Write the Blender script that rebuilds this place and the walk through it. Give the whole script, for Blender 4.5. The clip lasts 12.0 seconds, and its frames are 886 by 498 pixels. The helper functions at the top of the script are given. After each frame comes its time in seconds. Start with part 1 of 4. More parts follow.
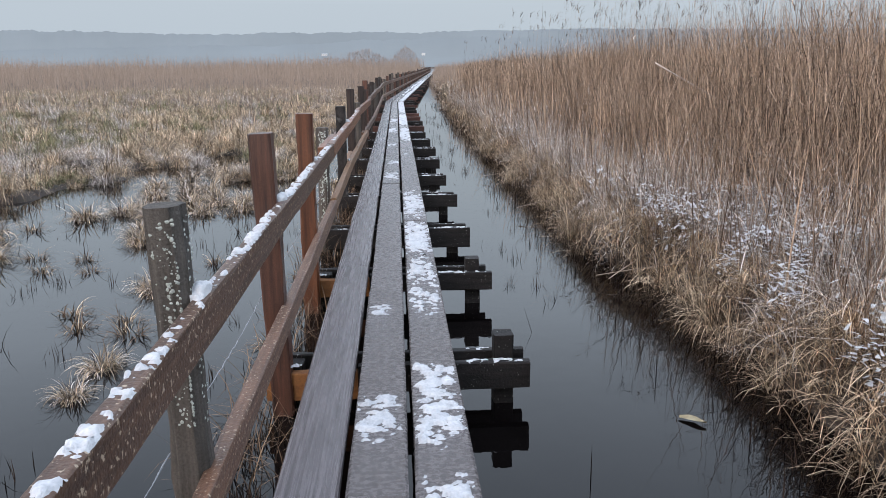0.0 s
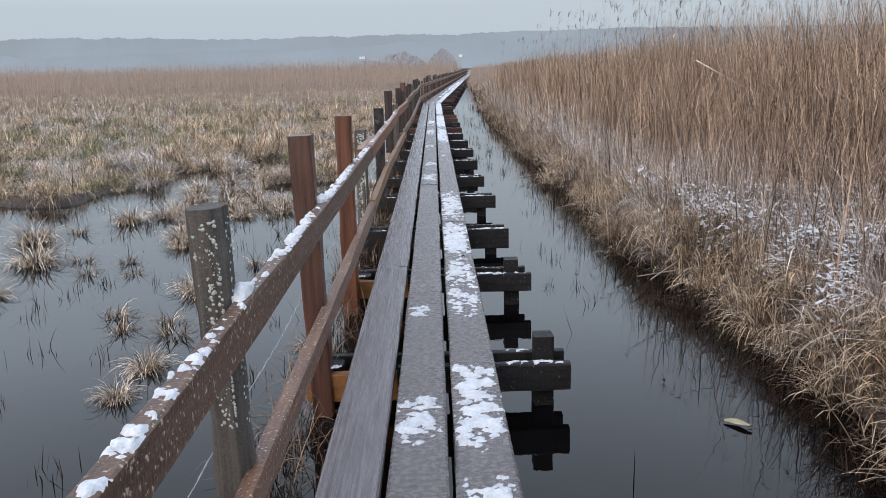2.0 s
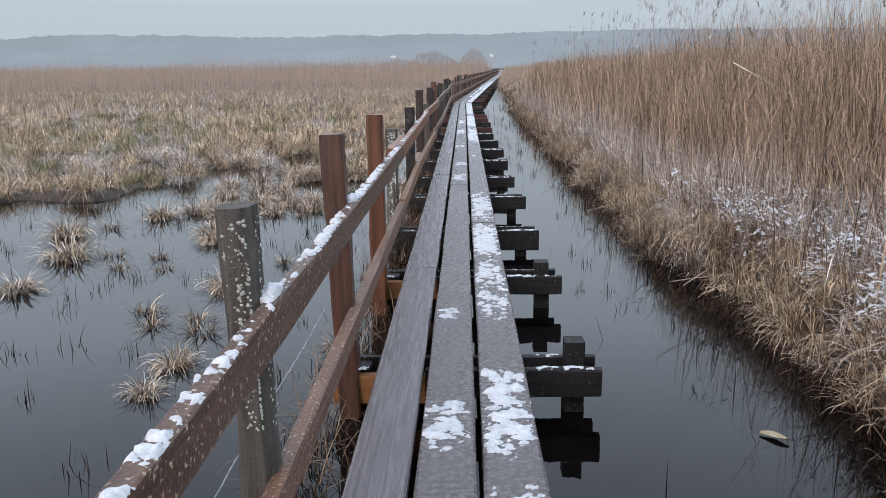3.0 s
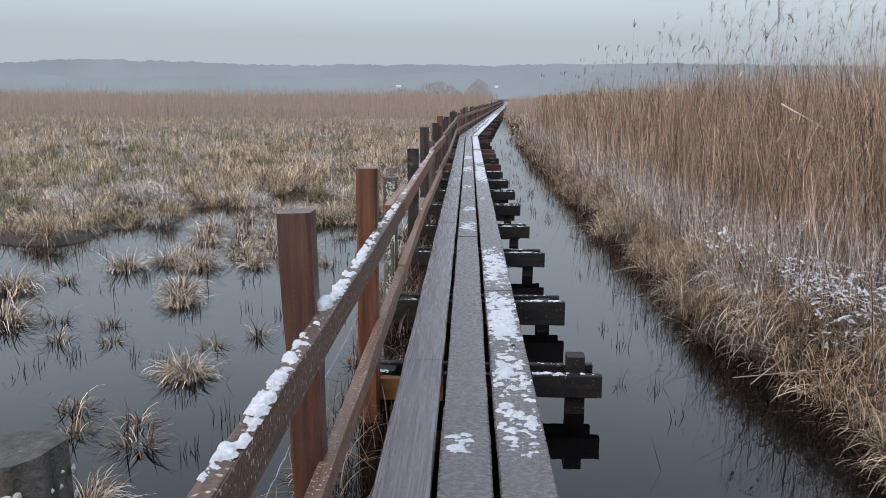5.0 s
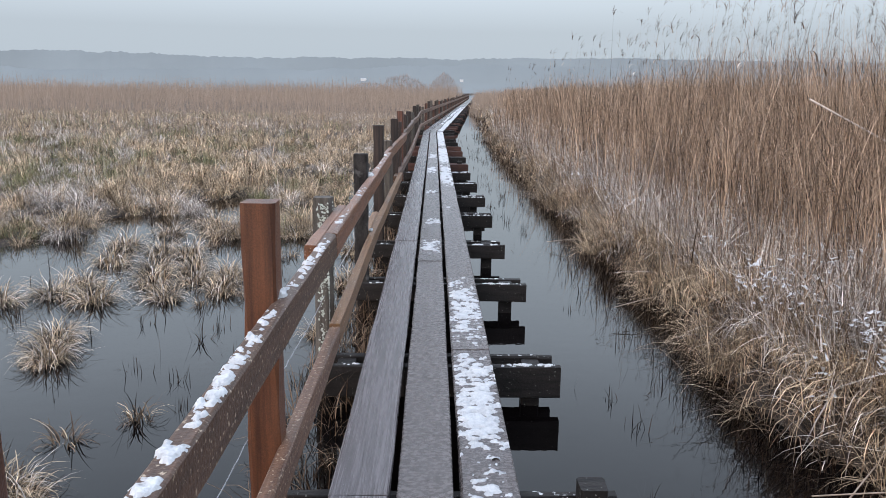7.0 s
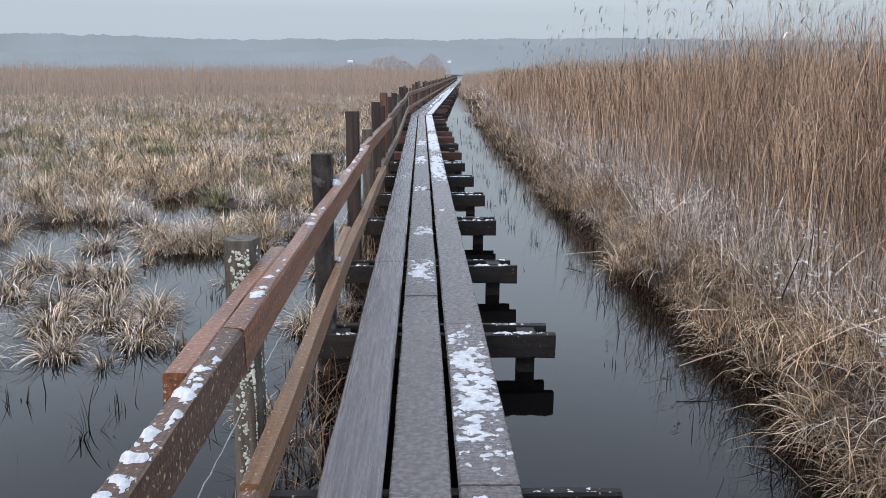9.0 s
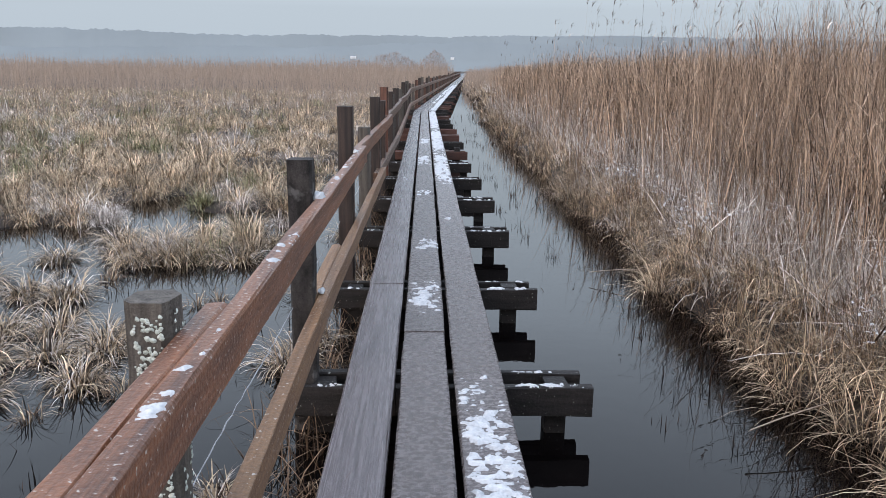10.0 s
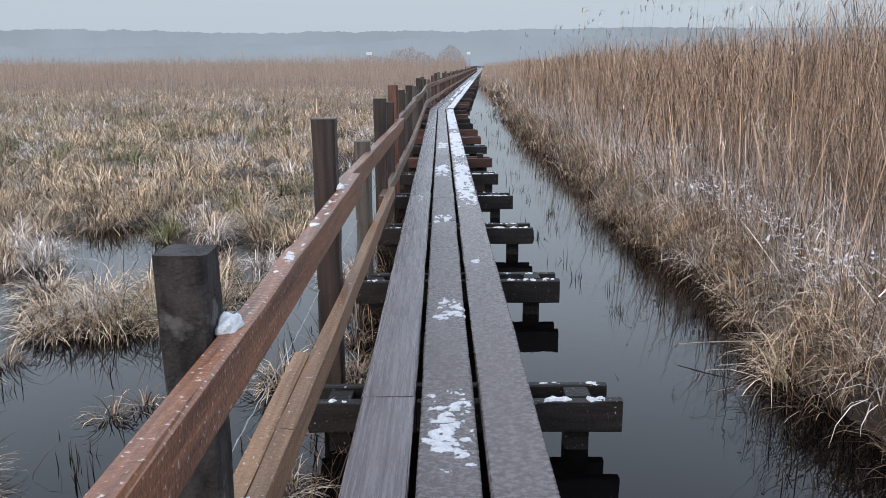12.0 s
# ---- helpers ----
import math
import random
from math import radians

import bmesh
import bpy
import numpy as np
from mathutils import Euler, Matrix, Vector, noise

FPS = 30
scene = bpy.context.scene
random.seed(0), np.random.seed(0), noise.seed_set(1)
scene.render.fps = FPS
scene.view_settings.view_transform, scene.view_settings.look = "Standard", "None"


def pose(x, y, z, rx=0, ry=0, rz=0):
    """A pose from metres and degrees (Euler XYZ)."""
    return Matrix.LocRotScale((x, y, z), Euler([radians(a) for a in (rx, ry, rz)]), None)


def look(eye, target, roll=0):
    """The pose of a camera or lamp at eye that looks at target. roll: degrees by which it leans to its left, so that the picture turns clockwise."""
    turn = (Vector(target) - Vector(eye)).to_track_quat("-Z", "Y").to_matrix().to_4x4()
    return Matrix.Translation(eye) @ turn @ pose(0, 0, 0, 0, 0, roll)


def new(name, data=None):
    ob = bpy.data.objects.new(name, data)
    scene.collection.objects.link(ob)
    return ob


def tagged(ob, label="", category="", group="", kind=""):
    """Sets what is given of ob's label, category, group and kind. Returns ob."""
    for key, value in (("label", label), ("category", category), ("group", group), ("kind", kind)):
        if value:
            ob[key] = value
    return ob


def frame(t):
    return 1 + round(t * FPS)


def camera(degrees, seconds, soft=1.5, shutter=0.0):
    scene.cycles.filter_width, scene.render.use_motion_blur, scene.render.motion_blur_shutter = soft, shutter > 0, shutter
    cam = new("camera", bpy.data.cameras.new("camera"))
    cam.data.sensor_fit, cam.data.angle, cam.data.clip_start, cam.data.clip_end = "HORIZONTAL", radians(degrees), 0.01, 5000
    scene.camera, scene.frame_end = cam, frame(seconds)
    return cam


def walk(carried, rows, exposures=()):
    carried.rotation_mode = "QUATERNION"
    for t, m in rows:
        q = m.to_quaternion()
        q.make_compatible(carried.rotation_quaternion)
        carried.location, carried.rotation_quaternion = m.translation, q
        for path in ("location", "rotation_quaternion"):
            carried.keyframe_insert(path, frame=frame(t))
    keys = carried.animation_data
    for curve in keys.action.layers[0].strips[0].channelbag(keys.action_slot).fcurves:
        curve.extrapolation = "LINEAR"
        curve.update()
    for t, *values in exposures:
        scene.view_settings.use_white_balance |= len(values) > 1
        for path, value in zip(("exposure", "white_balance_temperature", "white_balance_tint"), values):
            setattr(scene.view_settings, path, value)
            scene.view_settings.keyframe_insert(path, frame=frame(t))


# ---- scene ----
# metres; x right, y along the boardwalk, z up; the water stands at WATER, the planks' top at TOP
cam = camera(58.0, 12.0, soft=0.5)
PATH = [
    (0, (0.086, 0.189, 1.746), (0.194, 2.135, 1.296), -0.4),
    (0.5, (0.082, 0.159, 1.747), (0.175, 2.107, 1.305), -0.7),
    (1, (0.109, 0.163, 1.752), (0.201, 2.111, 1.311), -0.9),
    (1.5, (0.104, 0.189, 1.741), (0.187, 2.138, 1.297), -1.1),
    (2, (0.079, 0.206, 1.74), (0.093, 2.156, 1.295), -1.2),
    (2.5, (0.071, 0.229, 1.738), (0.031, 2.178, 1.291), -1.1),
    (2.7, (0.072, 0.228, 1.738), (0.016, 2.176, 1.288), -0.8),
    (4.3, (0.0, 0.944, 1.756), (-0.028, 2.905, 1.363), 0.4),
    (4.5, (0.01, 1.092, 1.79), (-0.053, 3.052, 1.396), 0.4),
    (5, (-0.005, 1.418, 1.795), (-0.065, 3.381, 1.421), 0.4),
    (5.5, (0.035, 1.792, 1.752), (-0.017, 3.757, 1.383), 0.3),
    (6, (0.04, 2.155, 1.753), (-0.001, 4.118, 1.371), -0.0),
    (6.5, (0.018, 2.579, 1.761), (0.024, 4.54, 1.371), 0.1),
    (7, (0.018, 2.96, 1.78), (0.044, 4.921, 1.392), 0.7),
    (9, (0.004, 4.684, 1.735), (0.057, 6.637, 1.303), 0.3),
    (9.5, (0.034, 5.136, 1.71), (0.089, 7.088, 1.277), -0.0),
    (10, (-0.008, 5.563, 1.686), (0.041, 7.513, 1.247), 0.7),
    (10.5, (-0.011, 6.019, 1.684), (0.037, 7.966, 1.231), 0.5),
    (11, (-0.019, 6.458, 1.719), (-0.013, 8.406, 1.267), -0.1),
    (11.5, (-0.054, 6.89, 1.696), (-0.057, 8.839, 1.247), -0.2),
    (12, (-0.018, 7.346, 1.67), (-0.015, 9.294, 1.219), -0.3),
]
EXPOSURES = [(0.0, 0.12, 7040, 17), (2.7, 0.12, 7060, 17), (5.0, -0.03, 7080, 17), (7.0, 0.12, 7060, 17), (9.0, 0.12, 7000, 17), (12.0, 0.13, 6980, 17)]
walk(cam, [(t, look(eye, target, roll)) for t, eye, target, roll in PATH], EXPOSURES)

WATER, TOP = 0.14, 0.42
rng = np.random.default_rng(7)

# ---- light: an overcast winter sky, hardly any sun ----
world = bpy.data.worlds.new("overcast_sky")
scene.world = world
world.use_nodes = True
wn, wl = world.node_tree.nodes, world.node_tree.links
sky = wn.new("ShaderNodeTexSky")
sky.sky_type, sky.sun_disc = "NISHITA", False
sky.sun_elevation, sky.sun_rotation, sky.dust_density, sky.air_density = radians(22), radians(225), 4.0, 1.5
dim = wn.new("ShaderNodeMix")
dim.data_type, dim.inputs["Factor"].default_value = "RGBA", 0.9
scaled = wn.new("ShaderNodeMix")
scaled.data_type, scaled.blend_type, scaled.inputs["Factor"].default_value = "RGBA", "MULTIPLY", 1.0
scaled.inputs["B"].default_value = (0.1, 0.1, 0.1, 1)
wl.new(sky.outputs["Color"], scaled.inputs["A"])
wl.new(scaled.outputs["Result"], dim.inputs["A"])
dim.inputs["B"].default_value = (0.465, 0.595, 0.70, 1)
# an overcast sky grows brighter from the horizon to the zenith
where = wn.new("ShaderNodeTexCoord")
axes = wn.new("ShaderNodeSeparateXYZ")
climb = wn.new("ShaderNodeMapRange")
climb.inputs["From Min"].default_value, climb.inputs["From Max"].default_value = 0.07, 0.3
climb.inputs["To Min"].default_value, climb.inputs["To Max"].default_value = 1.0, 2.3
wl.new(where.outputs["Generated"], axes.inputs["Vector"])
wl.new(axes.outputs["Z"], climb.inputs["Value"])
wl.new(climb.outputs["Result"], wn["Background"].inputs["Strength"])
tone = wn.new("ShaderNodeMix")
tone.data_type, tone.blend_type = "RGBA", "MULTIPLY"
tone.inputs["B"].default_value = (0.97, 0.95, 1.05, 1)
wl.new(axes.outputs["Z"], tone.inputs["Factor"])
wl.new(dim.outputs["Result"], tone.inputs["A"])
wl.new(tone.outputs["Result"], wn["Background"].inputs["Color"])
sun = new("sun", bpy.data.lights.new("sun", "SUN"))
sun.data.energy, sun.data.angle, sun.data.color = 1.05, radians(50), (1.0, 0.84, 0.73)
sun.matrix_world = look((0, 0, 50), (66, 66, 50 - 38))


# ---- materials ----
def material(name, dark, light, scale=(6, 6, 6), rough=0.7, bump=0.3, fine=60.0, metal=0.0, spot=None, spots=0.62, vary=0.25, island=False, spec=0.5, detail_scale=None, relief=0.006, contrast=0.18, patchy=0.25):
    """A surface with coarse and fine variation between two colours, bump, spots of a third colour and a shift from piece to piece."""
    m = bpy.data.materials.new(name)
    m.use_nodes = True
    n, l = m.node_tree.nodes, m.node_tree.links
    b = n["Principled BSDF"]
    co = n.new("ShaderNodeTexCoord")
    mp = n.new("ShaderNodeMapping")
    mp.inputs["Scale"].default_value = scale
    l.new(co.outputs["Object"], mp.inputs["Vector"])
    big = n.new("ShaderNodeTexNoise")
    big.inputs["Scale"].default_value, big.inputs["Detail"].default_value, big.inputs["Roughness"].default_value = 1.0, 6, 0.65
    l.new(mp.outputs["Vector"], big.inputs["Vector"])
    small = n.new("ShaderNodeTexNoise")
    small.inputs["Scale"].default_value, small.inputs["Detail"].default_value = fine, 4
    l.new(co.outputs["Object"], small.inputs["Vector"])
    ramp = n.new("ShaderNodeValToRGB")
    ramp.color_ramp.elements[0].position, ramp.color_ramp.elements[1].position = 0.5 - contrast, 0.5 + contrast
    ramp.color_ramp.elements[0].color, ramp.color_ramp.elements[1].color = (*dark, 1), (*light, 1)
    if island:
        source = n.new("ShaderNodeNewGeometry").outputs["Random Per Island"]
        ramp.color_ramp.elements[0].position, ramp.color_ramp.elements[1].position = 0.0, 1.0
        l.new(source, ramp.inputs["Fac"])
    else:
        source = n.new("ShaderNodeObjectInfo").outputs["Random"]
        l.new(big.outputs["Fac"], ramp.inputs["Fac"])
    grain = n.new("ShaderNodeMix")
    grain.data_type, grain.blend_type, grain.inputs["Factor"].default_value = "RGBA", "OVERLAY", 0.55
    l.new(ramp.outputs["Color"], grain.inputs["A"])
    l.new(small.outputs["Fac"], grain.inputs["B"])
    last = grain.outputs["Result"]
    hsv = n.new("ShaderNodeHueSaturation")
    span = n.new("ShaderNodeMapRange")
    span.inputs["To Min"].default_value, span.inputs["To Max"].default_value = 1 - vary, 1 + vary
    l.new(source, span.inputs["Value"])
    value = span.outputs["Result"]
    if island:
        patch = n.new("ShaderNodeTexNoise")
        patch.inputs["Scale"].default_value, patch.inputs["Detail"].default_value = 2.4, 3
        l.new(co.outputs["Object"], patch.inputs["Vector"])
        deep = n.new("ShaderNodeMapRange")
        deep.inputs["From Min"].default_value, deep.inputs["From Max"].default_value = 0.32, 0.68
        deep.inputs["To Min"].default_value, deep.inputs["To Max"].default_value = 1 - patchy, 1 + patchy
        l.new(patch.outputs["Fac"], deep.inputs["Value"])
        both = n.new("ShaderNodeMath")
        both.operation = "MULTIPLY"
        l.new(value, both.inputs[0])
        l.new(deep.outputs["Result"], both.inputs[1])
        value = both.outputs["Value"]
    l.new(value, hsv.inputs["Value"])
    l.new(last, hsv.inputs["Color"])
    last = hsv.outputs["Color"]
    if spot:
        sp = n.new("ShaderNodeTexNoise")
        sp.inputs["Scale"].default_value, sp.inputs["Detail"].default_value = detail_scale or 22.0, 5
        l.new(co.outputs["Object"], sp.inputs["Vector"])
        cut = n.new("ShaderNodeValToRGB")
        cut.color_ramp.elements[0].position, cut.color_ramp.elements[1].position = spots, spots + 0.05
        l.new(sp.outputs["Fac"], cut.inputs["Fac"])
        mix = n.new("ShaderNodeMix")
        mix.data_type = "RGBA"
        l.new(cut.outputs["Color"], mix.inputs["Factor"])
        l.new(last, mix.inputs["A"])
        mix.inputs["B"].default_value = (*spot, 1)
        last = mix.outputs["Result"]
    l.new(last, b.inputs["Base Color"])
    if isinstance(rough, tuple):
        rr = n.new("ShaderNodeMapRange")
        rr.inputs["To Min"].default_value, rr.inputs["To Max"].default_value = rough
        rr.inputs["From Min"].default_value, rr.inputs["From Max"].default_value = 0.35, 0.65
        l.new(big.outputs["Fac"], rr.inputs["Value"])
        l.new(rr.outputs["Result"], b.inputs["Roughness"])
    else:
        b.inputs["Roughness"].default_value = rough
    b.inputs["Metallic"].default_value = metal
    b.inputs["Specular IOR Level"].default_value = spec
    if bump:
        add = n.new("ShaderNodeMath")
        l.new(big.outputs["Fac"], add.inputs[0])
        l.new(small.outputs["Fac"], add.inputs[1])
        bp = n.new("ShaderNodeBump")
        bp.inputs["Strength"].default_value, bp.inputs["Distance"].default_value = bump, relief
        l.new(add.outputs["Value"], bp.inputs["Height"])
        l.new(bp.outputs["Normal"], b.inputs["Normal"])
    return m


PLANK_OLD = material("wet_plank_grain", (0.07, 0.06, 0.063), (0.185, 0.162, 0.17), (85, 1.8, 85), (0.14, 0.36), 0.4, 190, vary=0.12, spot=(0.34, 0.33, 0.35), spots=0.66, detail_scale=110, relief=0.006, contrast=0.17)
PLANK_ICY = material("iced_plank", (0.085, 0.074, 0.073), (0.225, 0.199, 0.197), (34, 50, 34), (0.14, 0.38), 0.6, 260, vary=0.18, spot=(0.36, 0.34, 0.36), spots=0.67, detail_scale=110, relief=0.009, contrast=0.17)
TIMBER_DARK = material("tarred_timber", (0.005, 0.0045, 0.0045), (0.026, 0.022, 0.021), (4, 30, 30), 0.65, 0.6, 80, spot=(0.3, 0.31, 0.29), spots=0.66, detail_scale=70, spec=0.3)
TIMBER_RED = material("red_brown_timber", (0.045, 0.018, 0.014), (0.11, 0.045, 0.032), (4, 30, 30), 0.6, 0.4, 80)
TIMBER_NEW = material("new_orange_timber", (0.2, 0.075, 0.022), (0.34, 0.15, 0.05), (4, 40, 40), 0.6, 0.4, 80)
RAIL_WOOD = material("stained_rail_wood", (0.06, 0.029, 0.018), (0.17, 0.088, 0.054), (46, 2.4, 46), 0.5, 0.6, 90, spot=(0.48, 0.38, 0.28), spots=0.61, detail_scale=75)
RAIL_RED = material("reddish_rail_wood", (0.065, 0.025, 0.014), (0.26, 0.105, 0.05), (46, 2.4, 46), 0.4, 0.6, 90, spot=(0.5, 0.46, 0.43), spots=0.63, detail_scale=90)
RAIL_PALE = material("pale_rail_wood", (0.12, 0.058, 0.026), (0.26, 0.14, 0.068), (46, 2.4, 46), 0.5, 0.6, 90, spot=(0.5, 0.46, 0.42), spots=0.645, detail_scale=75)
POST_BROWN = material("dark_stained_post", (0.03, 0.013, 0.01), (0.16, 0.066, 0.042), (30, 30, 1.6), 0.4, 0.35, 220, contrast=0.14)
POST_DARK = material("almost_black_post", (0.01, 0.007, 0.006), (0.045, 0.028, 0.023), (30, 30, 1.6), 0.55, 0.35, 220, contrast=0.14)
POST_ORANGE = material("red_stained_post", (0.08, 0.026, 0.012), (0.22, 0.08, 0.036), (30, 30, 1.6), 0.45, 0.35, 220, contrast=0.14)
POST_GREY = material("weathered_grey_post", (0.04, 0.035, 0.03), (0.15, 0.132, 0.115), (40, 40, 2.0), 0.8, 0.8, 160, spot=(0.22, 0.23, 0.2), spots=0.72, detail_scale=60, contrast=0.2)
POST_BARK = material("blackened_patchy_post", (0.008, 0.007, 0.007), (0.042, 0.038, 0.037), (14, 14, 7), 0.75, 0.8, 120, spot=(0.1, 0.098, 0.097), spots=0.6, detail_scale=9, contrast=0.12, spec=0.3)
LICHEN = material("pale_lichen", (0.34, 0.38, 0.34), (0.62, 0.66, 0.62), (40, 40, 40), 0.95, 1.0, 90)
SNOW = material("snow", (0.52, 0.54, 0.57), (0.74, 0.755, 0.77), (20, 20, 20), 0.8, 0.9, 110, vary=0.03)
WIRE = material("frosted_wire", (0.2, 0.21, 0.23), (0.45, 0.47, 0.5), (60, 60, 60), 0.6, 0.4, 200)
MUD = material("peaty_ground", (0.016, 0.011, 0.009), (0.06, 0.043, 0.031), (0.8, 0.8, 0.8), 0.8, 0.8, 6)
SEDGE = material("dry_sedge", (0.07, 0.043, 0.024), (0.76, 0.59, 0.415), (9, 9, 9), 0.75, 0, 30, vary=0.36, island=True, spec=0.2, patchy=0.42)
SEDGE_FROST = material("frosted_sedge", (0.15, 0.115, 0.095), (0.8, 0.725, 0.665), (9, 9, 9), 0.8, 0, 40, vary=0.32, island=True, spec=0.2, patchy=0.3)
SEDGE_GREEN = material("green_sedge", (0.05, 0.052, 0.022), (0.36, 0.34, 0.19), (9, 9, 9), 0.75, 0, 30, vary=0.25, island=True, spec=0.25)
SEDGE_BROWN = material("brown_dead_stems", (0.06, 0.036, 0.024), (0.3, 0.2, 0.13), (9, 9, 9), 0.75, 0, 30, vary=0.3, island=True, spec=0.25)
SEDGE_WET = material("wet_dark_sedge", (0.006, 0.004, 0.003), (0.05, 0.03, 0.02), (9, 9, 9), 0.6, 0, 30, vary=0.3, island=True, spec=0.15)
REED = material("dry_reed_stem", (0.05, 0.031, 0.022), (0.49, 0.355, 0.258), (9, 9, 9), 0.7, 0, 20, vary=0.4, island=True, spec=0.2, patchy=0.2)
# reed colour paled and flattened: the far beds' haze is painted in
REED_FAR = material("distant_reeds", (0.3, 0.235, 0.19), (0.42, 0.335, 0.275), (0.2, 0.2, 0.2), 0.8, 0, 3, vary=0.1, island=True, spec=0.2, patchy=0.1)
PLUME = material("reed_plume", (0.08, 0.065, 0.055), (0.22, 0.19, 0.17), (9, 9, 9), 0.9, 0, 30, vary=0.25, island=True, spec=0.2)
LEAF = material("yellowed_leaf", (0.22, 0.17, 0.09), (0.42, 0.36, 0.23), (20, 20, 20), 0.6, 0.5, 60)
WHITE_PAINT = material("white_house_paint", (0.72, 0.72, 0.72), (0.82, 0.82, 0.82), (1, 1, 1), 0.7, 0.1, 5)
ROOF_GREY = material("snowy_grey_roof", (0.4, 0.4, 0.41), (0.6, 0.6, 0.62), (1, 1, 1), 0.7, 0.1, 5)
# twigs of the far bushes, lightened so their colour carries the haze
TWIG = material("haze_tinted_twigs", (0.26, 0.225, 0.21), (0.4, 0.35, 0.33), (1, 1, 1), 0.9, 0, 5, island=True, spec=0.2)


def water_material():
    m = material("peat_water", (0.002, 0.0015, 0.0016), (0.004, 0.003, 0.003), (1.5, 1.5, 1.5), 0.0, 0, 5, vary=0)
    n, l = m.node_tree.nodes, m.node_tree.links
    b = n["Principled BSDF"]
    b.inputs["IOR"].default_value = 1.31
    co = n.new("ShaderNodeTexCoord")
    waves = n.new("ShaderNodeTexNoise")
    waves.inputs["Scale"].default_value, waves.inputs["Detail"].default_value = 7.0, 3
    l.new(co.outputs["Object"], waves.inputs["Vector"])
    bp = n.new("ShaderNodeBump")
    bp.inputs["Strength"].default_value, bp.inputs["Distance"].default_value = 0.06, 0.012
    l.new(waves.outputs["Fac"], bp.inputs["Height"])
    l.new(bp.outputs["Normal"], b.inputs["Normal"])
    return m


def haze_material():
    """The wooded ridge far off: a backdrop, its mist painted as colour and glow."""
    m = material("haze_painted_forest", (0.095, 0.112, 0.125), (0.11, 0.128, 0.14), (0.012, 0.012, 0.03), 1.0, 0, 0.008, vary=0, spec=0.0)
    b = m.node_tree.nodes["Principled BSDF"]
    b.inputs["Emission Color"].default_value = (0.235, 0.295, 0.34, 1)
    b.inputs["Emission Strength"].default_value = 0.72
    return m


WATER_MAT, RIDGE = water_material(), haze_material()


# ---- building helpers ----
def mesh_object(name, verts, faces, mat, parent=None, smooth=False):
    me = bpy.data.meshes.new(name)
    me.from_pydata([tuple(v) for v in verts], [], faces)
    me.materials.append(mat)
    if smooth:
        for p in me.polygons:
            p.use_smooth = True
    me.update()
    ob = new(name, me)
    if parent:
        ob.parent = parent
    return ob


def empty(name, place=(0, 0, 0)):
    ob = new(name)
    ob.location = place
    ob.empty_display_size = 0.1
    return ob


def board(p0, p1, width, height, chamfer=0.006, segments=6, rough=0.0015, up=(0, 0, 1), sag=0.0, taper=1.0):
    """A sawn timber from p0 to p1 (centre line): chamfered edges, slightly uneven faces. Returns vertices and faces."""
    p0, p1 = Vector(p0), Vector(p1)
    axis = (p1 - p0).normalized()
    side = axis.cross(Vector(up)).normalized()
    top = side.cross(axis).normalized()
    w, h, c = width / 2, height / 2, chamfer
    ring = [(-w + c, -h), (w - c, -h), (w, -h + c), (w, h - c), (w - c, h), (-w + c, h), (-w, h - c), (-w, -h + c)]
    verts, faces = [], []
    for i in range(segments + 1):
        t = i / segments
        centre = p0.lerp(p1, t) + Vector((0, 0, -sag * 4 * t * (1 - t)))
        k = 1 + (taper - 1) * t
        for a, b in ring:
            verts.append(centre + side * (a * k + rng.normal(0, rough)) + top * (b * k + rng.normal(0, rough)))
    for i in range(segments):
        for j in range(8):
            a, b = i * 8 + j, i * 8 + (j + 1) % 8
            faces.append((a, b, b + 8, a + 8))
    faces.append(tuple(range(7, -1, -1)))
    faces.append(tuple(range(segments * 8, segments * 8 + 8)))
    return verts, faces


def part(name, vf, mat, parent, label=""):
    ob = mesh_object(name, vf[0], vf[1], mat, parent)
    if label:
        tagged(ob, label)
    return ob


def fast_mesh(name, verts, loops, starts, mat):
    """A large mesh straight from arrays."""
    me = bpy.data.meshes.new(name)
    me.vertices.add(len(verts))
    me.vertices.foreach_set("co", np.ascontiguousarray(verts, dtype=np.float32).ravel())
    me.loops.add(len(loops))
    me.loops.foreach_set("vertex_index", loops.astype(np.int32))
    me.polygons.add(len(starts))
    me.polygons.foreach_set("loop_start", starts.astype(np.int32))
    me.update(calc_edges=True)
    me.validate()
    me.materials.append(mat)
    return me


